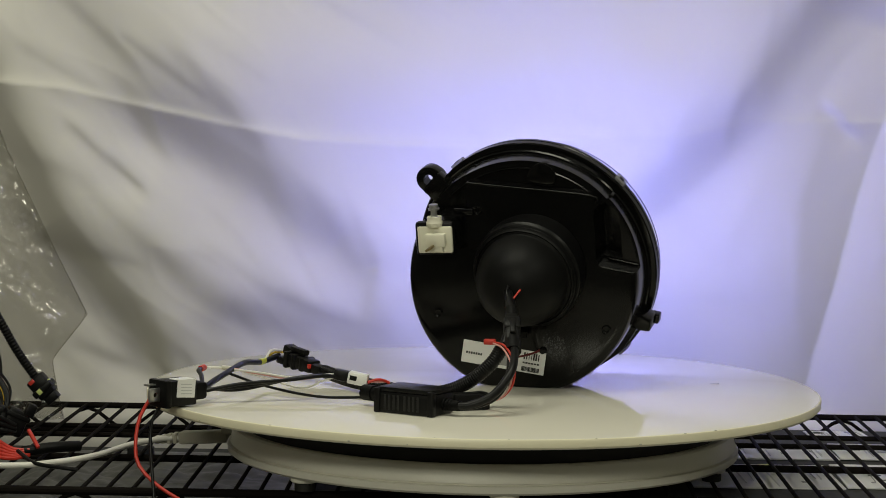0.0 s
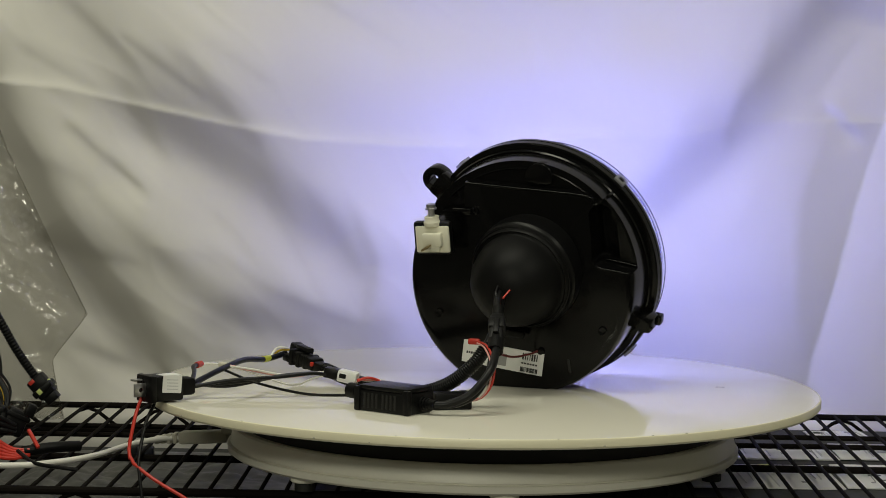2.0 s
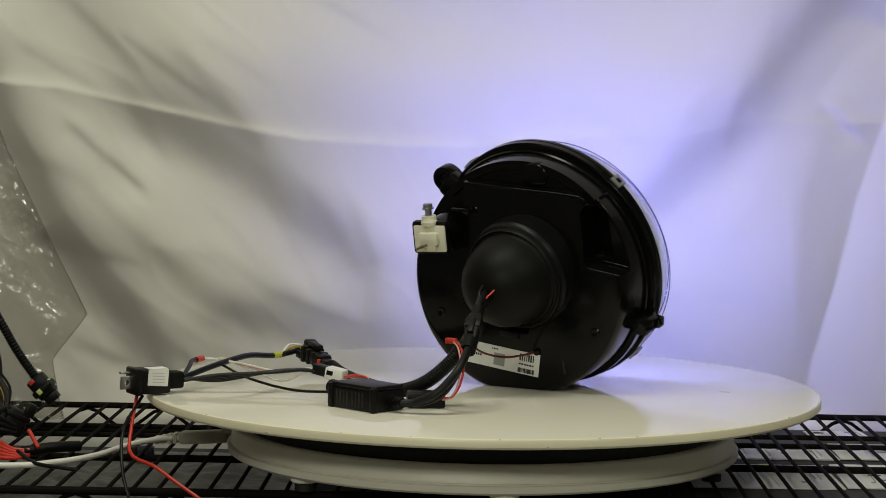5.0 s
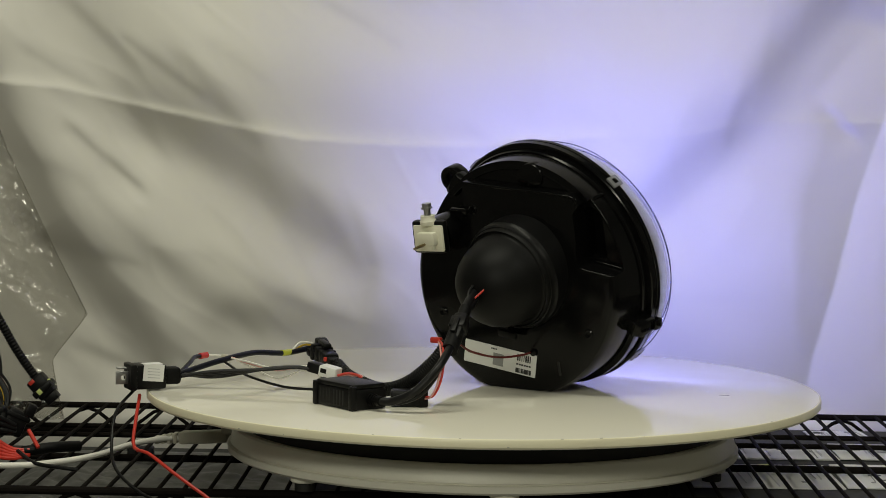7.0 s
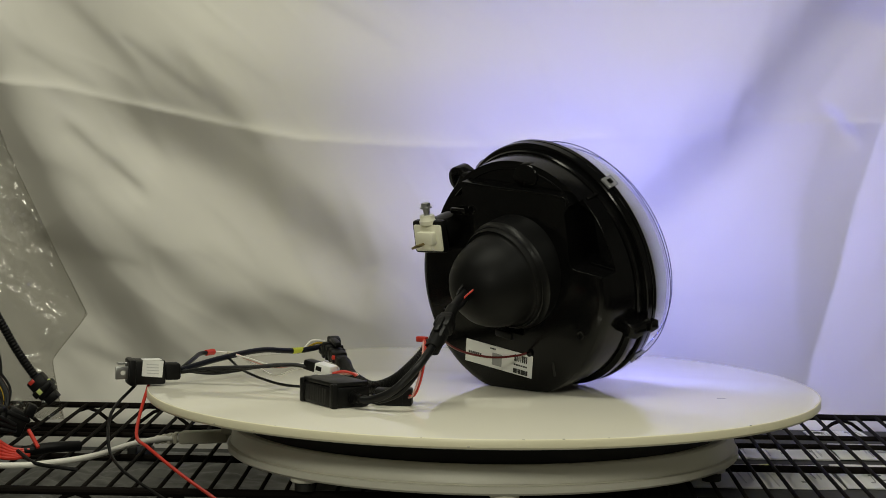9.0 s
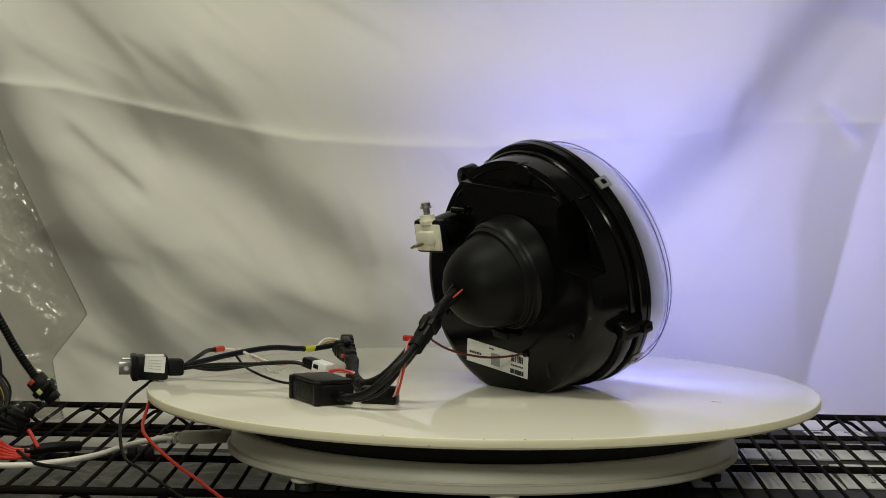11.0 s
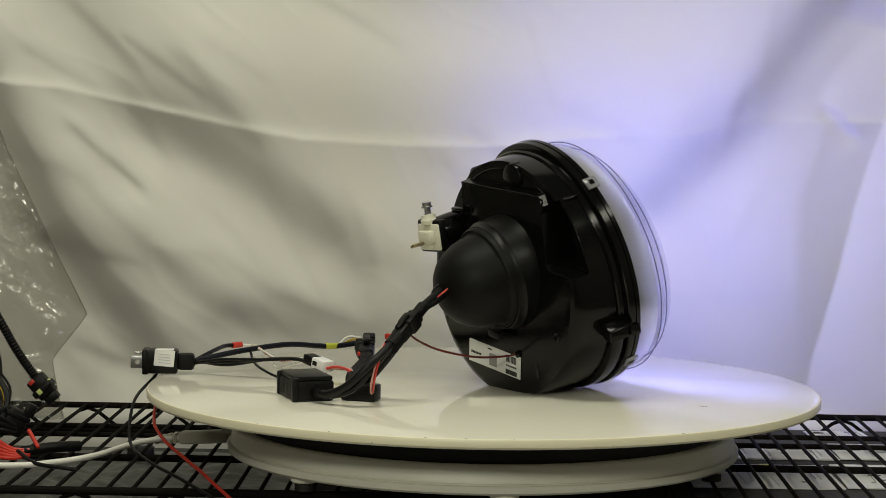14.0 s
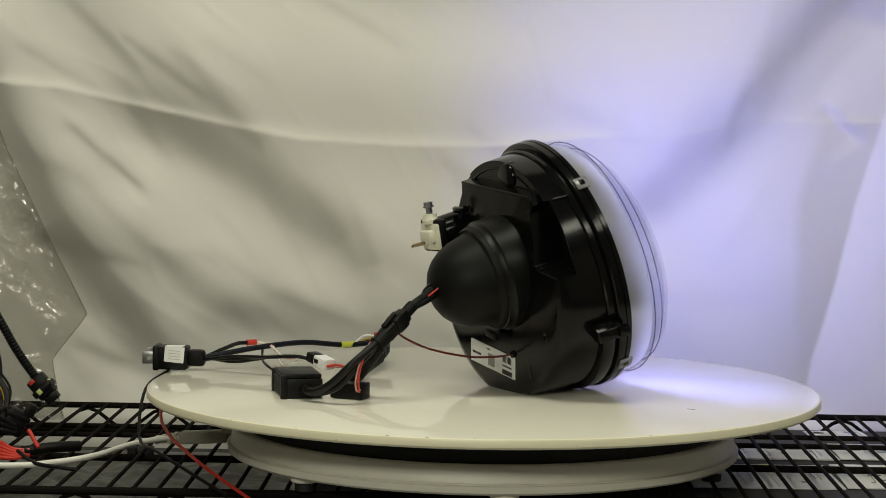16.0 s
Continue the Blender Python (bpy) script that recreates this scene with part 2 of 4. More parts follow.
def off_line(line, x, z):
    """Signed distance to the side of a line of points, and the distance past its ends."""
    best, side, past = 1e9, 0, 0
    last = len(line) - 2
    for n in range(last + 1):
        (x0, z0), (x1, z1) = line[n], line[n + 1]
        dx, dz = x1 - x0, z1 - z0
        ll = dx * dx + dz * dz
        raw = ((x - x0) * dx + (z - z0) * dz) / ll
        u = max(0, min(1, raw))
        qx, qz = x - x0 - u * dx, z - z0 - u * dz
        dist = math.hypot(qx, qz)
        if dist < best:
            best = dist
            across = (dx * qz - dz * qx) / math.sqrt(ll)
            if (raw < 0 and n == 0) or (raw > 1 and n == last):
                side, past = across, math.sqrt(max(0, dist * dist - across * across))
            else:
                side, past = math.copysign(dist, across), 0
    return side, past


def sheet_depth(x, z):
    d = 0.010 * math.sin(3.1 * x + 1.2) + 0.006 * math.sin(7 * x - 4 * z)
    d += 0.008 * noise.noise((x * 5 + z * 3, z * 4 - x * 2, 0.3)) + 0.0030 * noise.noise((x * 12 + z * 9, z * 10 - x * 6, 2.3))
    # small wrinkles that run with the pull of the cloth
    lean_x, lean_z = (x * 0.70 + z * 0.71, z * 0.70 - x * 0.71) if x < 0.12 else (x * 0.80 - z * 0.60, z * 0.80 + x * 0.60)
    bend = 0.035 * noise.noise((x * 7, z * 7, 8.1))
    fine = 1 - abs(noise.noise(((lean_x + bend) * 26, (lean_z - bend) * 9, 5.3)) * 2)
    tiny = 1 - abs(noise.noise(((lean_x - bend) * 62, (lean_z + bend) * 24, 9.7)) * 2)
    patch = max(0.0, min(1.0, 0.5 + 1.4 * noise.noise((x * 4.5, z * 4.5, 6.6))))
    calm = 0.85 if x < 0.0 else max(0.22, 0.85 - 4.5 * x)
    d += (0.0010 * fine * fine + 0.00022 * tiny * tiny) * (0.35 + 0.65 * patch) * calm
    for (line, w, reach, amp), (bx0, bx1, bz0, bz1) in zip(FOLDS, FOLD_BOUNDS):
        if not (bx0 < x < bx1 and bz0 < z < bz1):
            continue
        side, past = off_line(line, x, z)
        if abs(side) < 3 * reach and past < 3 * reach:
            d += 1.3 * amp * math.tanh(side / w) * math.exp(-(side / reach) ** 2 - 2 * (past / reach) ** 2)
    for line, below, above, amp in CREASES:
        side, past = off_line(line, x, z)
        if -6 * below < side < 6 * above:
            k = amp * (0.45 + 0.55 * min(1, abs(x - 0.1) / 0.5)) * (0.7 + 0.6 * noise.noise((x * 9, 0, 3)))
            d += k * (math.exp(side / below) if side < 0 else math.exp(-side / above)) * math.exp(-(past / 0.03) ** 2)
    return d


def sheet():
    xs = [-0.95 + 0.39 * i / 30 for i in range(30)] + [-0.56 + 1.04 * i / 400 for i in range(400)] + [0.48 + 0.47 * i / 30 for i in range(31)]
    zs = [-0.30 + 0.28 * i / 20 for i in range(20)] + [-0.02 + 0.48 * i / 190 for i in range(190)] + [0.46 + 0.79 * i / 40 for i in range(41)]
    bm = bmesh.new()
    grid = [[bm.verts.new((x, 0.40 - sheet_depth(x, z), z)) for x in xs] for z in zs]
    for a, b in zip(grid, grid[1:]):
        for i in range(len(xs) - 1):
            bm.faces.new((a[i], a[i + 1], b[i + 1], b[i]))
    ob = part("backdrop_sheet", bm, CLOTH, angle=180)
    return tagged(ob, "creased white cotton sheet hung behind the shelf", "backdrop", kind="structure")


sheet()

# ---- wire shelf ----
SHELF_BACK, SHELF_FRONT = 0.335, -0.148


def wire_shelf():
    root = empty("wire_shelf", pose(0, 0, 0), "black epoxy-coated wire rack shelf carrying the turntable", "shelf")
    holder = part("wire", rod((0, SHELF_FRONT, -0.0018), (0, SHELF_BACK, -0.0018), 0.0018, 8), RACK, root)
    holder.location.x = -0.72
    step = 0.0214
    for i in range(1, 68):
        o = holder.copy()
        scene.collection.objects.link(o)
        o.location.x = -0.72 + step * i
    for y, r, z in ((SHELF_BACK, 0.0032, -0.003), (SHELF_BACK, 0.0030, -0.030), (SHELF_FRONT, 0.0036, -0.004), (SHELF_FRONT, 0.0032, -0.031)):
        part("rail", rod((-0.78, y, z), (0.78, y, z), r, 10), RACK, root)
    for y, r in ((0.215, 0.0026), (0.160, 0.0026), (0.035, 0.0034)):
        part("cross_bar", rod((-0.78, y, -0.0036 - r), (0.78, y, -0.0036 - r), r, 8), RACK, root)
    for y in (SHELF_BACK, SHELF_FRONT):
        pts = []
        for i in range(40):
            pts.append((-0.78 + i * 0.04, y, -0.006 if i % 2 else -0.028))
        part("truss_wire", tube(pts, 0.0020, 6, 4), RACK, root)
    return root


wire_shelf()


def under_shelf():
    def carton(x, w, y0, y1, top, label):
        root = empty("carton", pose(x, (y0 + y1) / 2, -0.9), label, "carton", "cartons under the shelf")
        h = top + 0.9
        part("carton_body", box(w, y1 - y0, h - 0.003, pose(0, 0, (h - 0.003) / 2), 0.004), CARTON, root)
        d = (y1 - y0) / 2
        for s in (-1, 1):
            part("flap", box(w - 0.006, d - 0.002, 0.003, pose(0, s * d / 2, h - 0.0015), 0.0008), CARTON, root)
    carton(-0.37, 0.62, -0.13, 0.32, -0.045, "dark grey carton standing under the wire shelf")
    carton(0.40, 0.70, -0.13, 0.32, -0.0145, "dark grey carton with printed papers on top")

    # crumpled film on the lower carton, and a small dark part that lies on it
    bm = bmesh.new()
    nx, ny = 110, 80
    rows = []
    for j in range(ny + 1):
        y = -0.11 + 0.40 * j / ny
        row = []
        for i in range(nx + 1):
            x = -0.60 + 0.44 * i / nx
            rim = min(1.0, 6 * min(i / nx, 1 - i / nx, j / ny, 1 - j / ny))
            z = -0.0445 + 0.004 * rim + rim * (0.012 * abs(noise.noise((x * 11, y * 9, 2.0))) + 0.008 * abs(noise.noise((x * 26 + y * 10, y * 22, 5.0))) + 0.003 * abs(noise.noise((x * 70, y * 60, 8.0))))
            row.append(bm.verts.new((x, y, z)))
        rows.append(row)
    for a, b in zip(rows, rows[1:]):
        for i in range(nx):
            bm.faces.new((a[i], a[i + 1], b[i + 1], b[i]))
    film_bag = part("poly_bag", bm, GREY_FILM, angle=40)
    md = film_bag.modifiers.new("thickness", "SOLIDIFY")
    md.thickness = 0.0004
    tagged(film_bag, "crumpled dull grey poly bag lying on the carton", "plastic bag")
    root = empty("dark_plug", pose(-0.338, 0.185, -0.0275, 0, 0, 4), "small dark blue plug lying on the grey bag", "plug")
    part("plug_body", box(0.024, 0.016, 0.012, None, 0.002), WIRE_BLUE, root)
    part("plug_lip", box(0.010, 0.018, 0.014, pose(-0.009, 0, 0), 0.0015), DARK, root)


under_shelf()

# ---- turntable ----


def y_up(bm):
    """From round Y to round Z."""
    bm.transform(pose(0, 0, 0, 90))
    return bm


def turntable():
    root = empty("turntable", pose(0, 0, 0), "round cream display turntable on an ivory plastic base", "turntable")
    z = DISC_Z
    base = part("base", y_up(revolve([(0.0, z - 0.036), (0.190, z - 0.036), (0.2215, z - 0.0335), (0.2235, z - 0.035), (0.2265, z - 0.0480),
                                      (0.2245, z - 0.0483), (0.2245, z - 0.0497), (0.2290, z - 0.0500), (0.2285, z - 0.0555), (0.2260, z - 0.0575), (0.0, z - 0.0575)], 160)),
                BASE, root, "ivory moulded base with a seam line", angle=25)
    for a in (30, 80, 130, 180, 226, 275, 340):
        foot = part("foot", y_up(revolve([(0.0, 0.008), (0.0110, 0.008), (0.0120, 0.0090), (0.0120, z - 0.057), (0.0, z - 0.057)], 28)), BASE, root)
        foot.location = (0.212 * math.cos(radians(a)), 0.212 * math.sin(radians(a)), 0)
        part("foot_pad", y_up(revolve([(0.0, 0.0003), (0.0080, 0.0003), (0.0085, 0.001), (0.0085, 0.008), (0.0, 0.008)], 20)), RUBBER_AND_SHADE, foot, "black rubber pad")
    # ring filling the gap; its near-black colour stands in for the platter's shade
    part("bearing_ring", y_up(revolve([(0.0, z - 0.0085), (0.212, z - 0.0085), (0.214, z - 0.010), (0.214, z - 0.037), (0.0, z - 0.037)], 128)), RUBBER_AND_SHADE, root, "bearing ring with the gap's shadow put into its black colour")
    disc = part("platter", y_up(revolve([(0.0, 0.0), (0.2975, 0.0), (0.2992, -0.0006), (0.3000, -0.0020), (0.3000, -0.0070), (0.2990, -0.0085), (0.0, -0.0085)], 220)),
                PLATTER, root, "glossy cream round platter with chipped edge", angle=30)
    disc.location = (0, 0, DISC_Z)
    rnd = random.Random(4)
    for a in (-86.1, -73.0, -97, -110, -58, -124, -45, -30, -140, -18, -101, -66, -52):
        s = rnd.uniform(0.0012, 0.0026)
        r = 0.2988 if rnd.random() < 0.6 else 0.2999
        part("chip", box(s, s * 0.5, 0.0011, pose(r * math.cos(radians(a)), r * math.sin(radians(a)), -0.0004 if r < 0.2995 else -0.0062, 0, 0, a + 90), 0.0003, 1), GREY_TUBE, disc, "small dark chip on the edge")
    part("edge_band", y_up(revolve([(0.2990, -0.0003), (0.2998, -0.0008), (0.3003, -0.0022), (0.3003, -0.0068), (0.2994, -0.0080)], 220)), PLATTER_EDGE, disc, "yellowed cream edge band")
    part("scratch", box(0.0085, 0.0009, 0.0005, pose(0.2123, 0.0393, 0.0001, 0, 0, 8), 0.0002, 1), GREY_INK, disc, "short dark scratch")
    # plug and lead of the motor
    part("socket", box(0.05, 0.022, 0.016, pose(-0.216, 0.048, z - 0.0475, 0, 0, -12), 0.003), GREY_TUBE, root, "beige plug socket on the base")
    return root, disc


TURNTABLE, PLATTER_DISC = turntable()


def power_lead():
    root = empty("power_lead", pose(0, 0, 0), "white power cord plugged into the turntable base", "cable")
    pm = along((-0.236, 0.052, 0.0120), (-0.282, 0.060, 0.0085))
    part("plug_body", box(0.048, 0.0135, 0.0120, pm, 0.003), GREY_TUBE, root, "beige moulded plug")
    for k in range(4):
        part("strain_relief", box(0.0042, 0.0110 - k * 0.0009, 0.0100 - k * 0.0008, pm @ pose(0.0275 + k * 0.0060, 0, -0.0004 * k), 0.001), GREY_TUBE, root)
    part("cord", tube([(-0.275, 0.059, 0.0085), (-0.300, 0.056, 0.0075), (-0.324, 0.030, 0.006), (-0.345, -0.028, 0.0055), (-0.374, -0.060, 0.0045), (-0.419, -0.080, 0.0040), (-0.60, -0.09, 0.0040)], 0.0027, 12), WIRE_WHITE, root, "white cord jacket")


power_lead()

# ---- headlamp ----
RT, FR, UP = Vector((0.9387, -0.3449, 0)), Vector((0.3289, 0.8952, 0.3007)), Vector((-0.1037, -0.2823, 0.9537))
LAMP0 = Matrix((RT, FR, UP)).transposed().to_4x4()
LAMP0.translation = (0.0506, 0.0514, 0.1139)
LAMP_INV = LAMP0.inverted()


def on_lamp(x, y, z):
    """A place over the platter, in the lamp's own space."""
    return LAMP_INV @ Vector((x, y, z))


def headlamp():
    root = empty("headlamp", AXIS @ LAMP0, "round black car headlamp, lit, lying tilted on the platter", "headlamp")
    # housing: a bowl with a slanted flat back, a step along its top and an open pocket at its side
    rings = [(0.0, -0.0735), (0.094, -0.0735), (0.0990, -0.0727), (0.1020, -0.0705), (0.1035, -0.0670), (0.1045, -0.058), (0.1056, -0.040), (0.1064, -0.026), (0.1068, -0.012), (0.0, -0.012)]
    bowl = revolve(rings, 160)
    for v in bowl.verts:
        k = max(0.0, (-0.012 - v.co.y) / 0.0615)
        v.co.x, v.co.z = v.co.x + 0.0055 * k, v.co.z + 0.0045 * k
    step = prism([(-0.150, 0.1038), (-0.0420, 0.0921), (0.0700, 0.0800), (0.0745, 0.0715), (0.0950, 0.0760), (0.130, 0.098), (0.130, 0.150), (-0.150, 0.150)], -0.12, -0.0590)
    pocket = prism([(0.0755, 0.0185), (0.0800, 0.0165), (0.150, 0.0020), (0.150, 0.1080), (0.0950, 0.0790), (0.0770, 0.0715), (0.0715, 0.0650)], -0.12, -0.0500)
    deep = prism([(0.0735, 0.0215), (0.0925, 0.0180), (0.0905, 0.0600), (0.0780, 0.0680), (0.0735, 0.0640)], -0.12, -0.0330)
    side_step = prism([(-0.150, 0.058), (-0.056, 0.058), (-0.0420, 0.0640), (-0.0420, 0.0935), (-0.150, 0.120)], -0.12, -0.0560)
    body = carve(bowl, [step, pocket, deep, side_step])
    housing = part("housing", body, BLACK, root, "glossy black moulded housing with a stepped flat back", angle=28)
    soft = housing.modifiers.new("soft_edges", "BEVEL")
    soft.width, soft.segments, soft.limit_method, soft.angle_limit = 0.0016, 3, "ANGLE", radians(38)
    soft.use_clamp_overlap = True
    # raised rim line, and arched tower on the upper step
    part("rim_line", revolve([(0.0965, -0.055), (0.0968, -0.0598), (0.0975, -0.0604), (0.0984, -0.0598), (0.0988, -0.055)], 90, pose(0.0045, 0, 0.0035), 48, 132), BLACK, root)
    tower = revolve([(0.0, -0.0625), (0.0110, -0.0625), (0.0128, -0.0618), (0.0135, -0.0600), (0.0135, -0.05), (0.0, -0.05)], 40)
    for v in tower.verts:
        if v.co.z < 0:
            v.co.z *= 0.55
    tower.transform(pose(0.0235, 0, 0.0925, 0, 8, 0))
    part("tower", tower, BLACK, root)
    # rounded edges of the step, the pocket and its ledge
    edge_lines = [
        [(-0.0415, -0.0728, 0.0912), (0.0, -0.0728, 0.0867), (0.0690, -0.0728, 0.0791), (0.0740, -0.0728, 0.0712)],
        [(0.0770, -0.0728, 0.0178), (0.0815, -0.0728, 0.0160), (0.1060, -0.0712, 0.0108)],
        [(0.0800, -0.0500, 0.0178), (0.1065, -0.0500, 0.0122)],
        [(0.0030 + 0.1042 * math.cos(radians(a)), -0.0498, 0.0026 + 0.1042 * math.sin(radians(a))) for a in range(9, 45, 5)],
    ]
    for line in edge_lines:
        part("edge_bead", tube(line, 0.0011, 10, 4), BLACK, root, angle=60)
    # flange with its ribs
    part("flange", revolve([(0.1045, -0.020), (0.1085, -0.020), (0.1095, -0.0185), (0.1095, -0.013), (0.1130, -0.0125), (0.1140, -0.0115), (0.1142, -0.0062), (0.1133, -0.0057), (0.1133, -0.0050), (0.1142, -0.0045), (0.1142, -0.0010), (0.1132, 0.0), (0.104, 0.0), (0.104, -0.020)], 160), BLACK, root, "black rim flange", angle=30)
    part("rim_tooth", box(0.0030, 0.0150, 0.0060, pose(0, 0, 0, 0, 48.5, 0) @ pose(0, -0.0245, 0.1075), 0.0008), BLACK, root)
    # dust cap
    c = pose(0.0155, 0, 0.0148)
    cap = part("dust_cap", revolve([(0.0, -0.1370), (0.008, -0.1364), (0.016, -0.1342), (0.0235, -0.1300), (0.0300, -0.1238), (0.0350, -0.1160), (0.0385, -0.1075), (0.0405, -0.0985), (0.0412, -0.0925),
                                    (0.0418, -0.0905), (0.0434, -0.0898), (0.0446, -0.0908), (0.0456, -0.0896), (0.0460, -0.0870), (0.0458, -0.046), (0.0, -0.046)], 96, c), RUBBER, root, "soft black rubber dust cap", angle=50)
    part("cap_seat", revolve([(0.0450, -0.046), (0.0450, -0.0850), (0.0462, -0.0862), (0.0474, -0.0855), (0.0478, -0.0820), (0.0486, -0.0806), (0.0498, -0.0790), (0.0502, -0.046)], 96, pose(0.0145, 0, 0.0140)), SATIN, root, "raised black seat ring")
    part("cap_tab", box(0.020, 0.004, 0.007, pose(0.004, -0.089, -0.0385, 0, 8, 0), 0.0015), RUBBER, root)
    # screw bosses
    for x, z in ((-0.0702, -0.0241), (0.0822, -0.0380), (-0.0321, 0.0676)):
        s = -0.0728
        part("boss", revolve([(0.0018, s), (0.0018, s - 0.0015), (0.0032, s - 0.0020), (0.0042, s - 0.0012), (0.0046, s + 0.003)], 20, pose(x, 0, z)), BLACK, root)
    # slots in the lower shell
    part("slot", box(0.0022, 0.003, 0.012, pose(0.0506, -0.0730, -0.0700, 0, -8, 0), 0.0005), RUBBER_AND_SHADE, root)
    # levelling motor bracket at the side
    part("motor_stem", revolve([(0.0160, -0.045), (0.0165, -0.072), (0.0165, -0.0850), (0.0, -0.0850)], 36, pose(-0.0605, 0, 0.0490)), BLACK, root)
    m = pose(-0.0634, -0.0890, 0.0490, -8, 0, 7)
    carrier = part("motor_carrier", box(0.0352, 0.009, 0.0300, m @ pose(-0.0006, -0.0008, 0.0008), 0.003), SATIN, root, "black square carrier")
    plate = part("motor_plate", box(0.0318, 0.0050, 0.0245, m @ pose(0, -0.0040, 0), 0.0018), WHITE, root, "white nylon plug plate")
    part("plug_block", box(0.0185, 0.0070, 0.0120, m @ pose(0.0015, -0.0095, 0.0005), 0.0018), WHITE, plate)
    part("plug_key", box(0.0090, 0.0055, 0.0055, m @ pose(0.0035, -0.0090, -0.0075), 0.0012), WHITE, plate)
    part("spade_terminal", box(0.0060, 0.0130, 0.0020, m @ pose(-0.0018, -0.0180, -0.0050, 0, -25, 0), 0.0004), BRASS, plate, "brass spade pin")
    part("spindle_collar", y_up(revolve([(0.0, 0.012), (0.0072, 0.012), (0.0076, 0.0155), (0.0066, 0.017), (0.0066, 0.0205), (0.0, 0.0205)], 24)), WHITE, plate).matrix_basis = m @ pose(0.0, -0.0035, 0)
    part("adjuster_screw", y_up(revolve([(0.0, 0.020), (0.0030, 0.020), (0.0030, 0.0265), (0.0052, 0.0267), (0.0052, 0.0280), (0.0042, 0.0282), (0.0042, 0.0315), (0.0, 0.0310)], 12)), STEEL, root, "zinc hex-head adjuster screw", angle=20).matrix_basis = m @ pose(0.0, -0.0035, 0)
    part("bracket_arm", box(0.018, 0.005, 0.0055, pose(-0.0430, -0.0690, 0.0680, 0, 3, 4), 0.0015), BLACK, root)
    # mounting ear with its eye
    ear = [(-0.0065 * math.cos(radians(a)) * 1.9, 0.0065 * math.sin(radians(a)) * 1.9) for a in range(-90, 91, 15)]
    outline = [(0.026, -0.0155), (0.004, -0.0125)] + [(x, z) for x, z in ear][1:-1] + [(0.004, 0.0125), (0.020, 0.007)]
    eye = prism(outline, -0.007, 0.006, None, 0.001)
    hole = revolve([(0.0, -0.02), (0.0052, -0.02), (0.0052, 0.02), (0.0, 0.02)], 28)
    part("mounting_ear", carve(eye, [hole]), BLACK, root, "mounting ear with a round eye").matrix_basis = pose(-0.0962, -0.0090, 0.0772, 0, 40, 0)
    part("ear_web", box(0.034, 0.014, 0.024, pose(-0.0815, -0.0140, 0.0655, 0, 42, 0), 0.003), BLACK, root)
    # side catch
    part("side_catch", prism([(0.0915, -0.0330), (0.1060, -0.0400), (0.1120, -0.0440), (0.1110, -0.0540), (0.1000, -0.0530), (0.0930, -0.0460)], -0.0370, -0.0130, None, 0.0018), BLACK, root)
    part("catch_tab", box(0.008, 0.010, 0.009, pose(0.1105, -0.013, -0.0490, 0, 10, 0), 0.0012), BLACK, root)
    # wide lower step
    part("lower_skirt", revolve([(0.1060, -0.0290), (0.1110, -0.0275), (0.1120, -0.0180), (0.1100, -0.0120), (0.1050, -0.0120)], 60, None, -118, -30), BLACK, root, angle=40)
    # clips that hold the lens
    for a in (43, 311.5, 128, 230):
        clip = part("lens_clip", box(0.0115, 0.0125, 0.0026, None, 0.0009), FROST, root, "clear plastic lens clip")
        mm = pose(0, 0, 0, 0, 90 - a, 0) @ pose(0, -0.0035, 0.1150)
        clip.matrix_basis = mm
        t = part("clip_window", box(0.0050, 0.0050, 0.0012, None, 0.0004), BLACK, clip)
        t.matrix_basis = pose(0, 0.0, 0.0011)
    # lens: the front of the lamp droops a little against its axis
    def droop(bm):
        for v in bm.verts:
            v.co.x, v.co.z = v.co.x - 0.07 * max(0.0, v.co.y), v.co.z - 0.19 * max(0.0, v.co.y)
        return bm
    outer = [(0.1112, 0.0), (0.1106, 0.011), (0.1092, 0.0240), (0.1080, 0.0272), (0.1052, 0.0310), (0.1000, 0.0395), (0.0920, 0.0485), (0.0800, 0.0565), (0.0640, 0.0632), (0.0410, 0.0690), (0.0, 0.0720)]
    inner = [(max(0.0, r - 0.0022), s - (0.0022 if s > 0.03 else 0.0)) for r, s in outer]
    lens = part("lens", droop(revolve(outer + inner[::-1], 128)), LENS, root, "clear domed polycarbonate lens", angle=24)
    lens.visible_shadow = False
    # inside of the lamp
    part("bezel", droop(revolve([(0.1078, 0.001), (0.1074, 0.010), (0.1060, 0.0195), (0.1046, 0.0250), (0.1030, 0.0262), (0.1010, 0.0250), (0.0985, 0.0180), (0.0960, 0.001)], 128)), BEZEL, root, "satin silver inner bezel")
    part("reflector", droop(revolve([(0.0965, 0.014), (0.0900, 0.004), (0.0780, -0.0015), (0.0640, -0.0080), (0.0, -0.0100)], 96)), CHROME, root, "silvered reflector")
    part("halo_ring", droop(revolve([(0.0850 + 0.0022 * math.cos(radians(a)), 0.0125 + 0.0020 * math.sin(radians(a))) for a in range(0, 361, 30)], 128)), LED, root, "glowing cold white ring light")
    part("light_source", droop(revolve([(0.0, 0.0020), (0.040, 0.0010), (0.060, -0.0005), (0.062, -0.0070), (0.0, -0.0080)], 48)), LED, root, "glowing cold white projector")
    for r, s in ((0.1082, 0.0262), (0.1008, 0.0375)):
        part("lens_step", droop(revolve([(r + 0.0005 * math.cos(radians(q)), s + 0.0005 * math.sin(radians(q))) for q in range(0, 361, 45)], 128)), LENS_EDGE, root, "moulded step line in the lens")
    # sticker under the cap
    a, b = Vector((-0.0488, 0, -0.0477)), Vector((0.0264, 0, -0.0600))
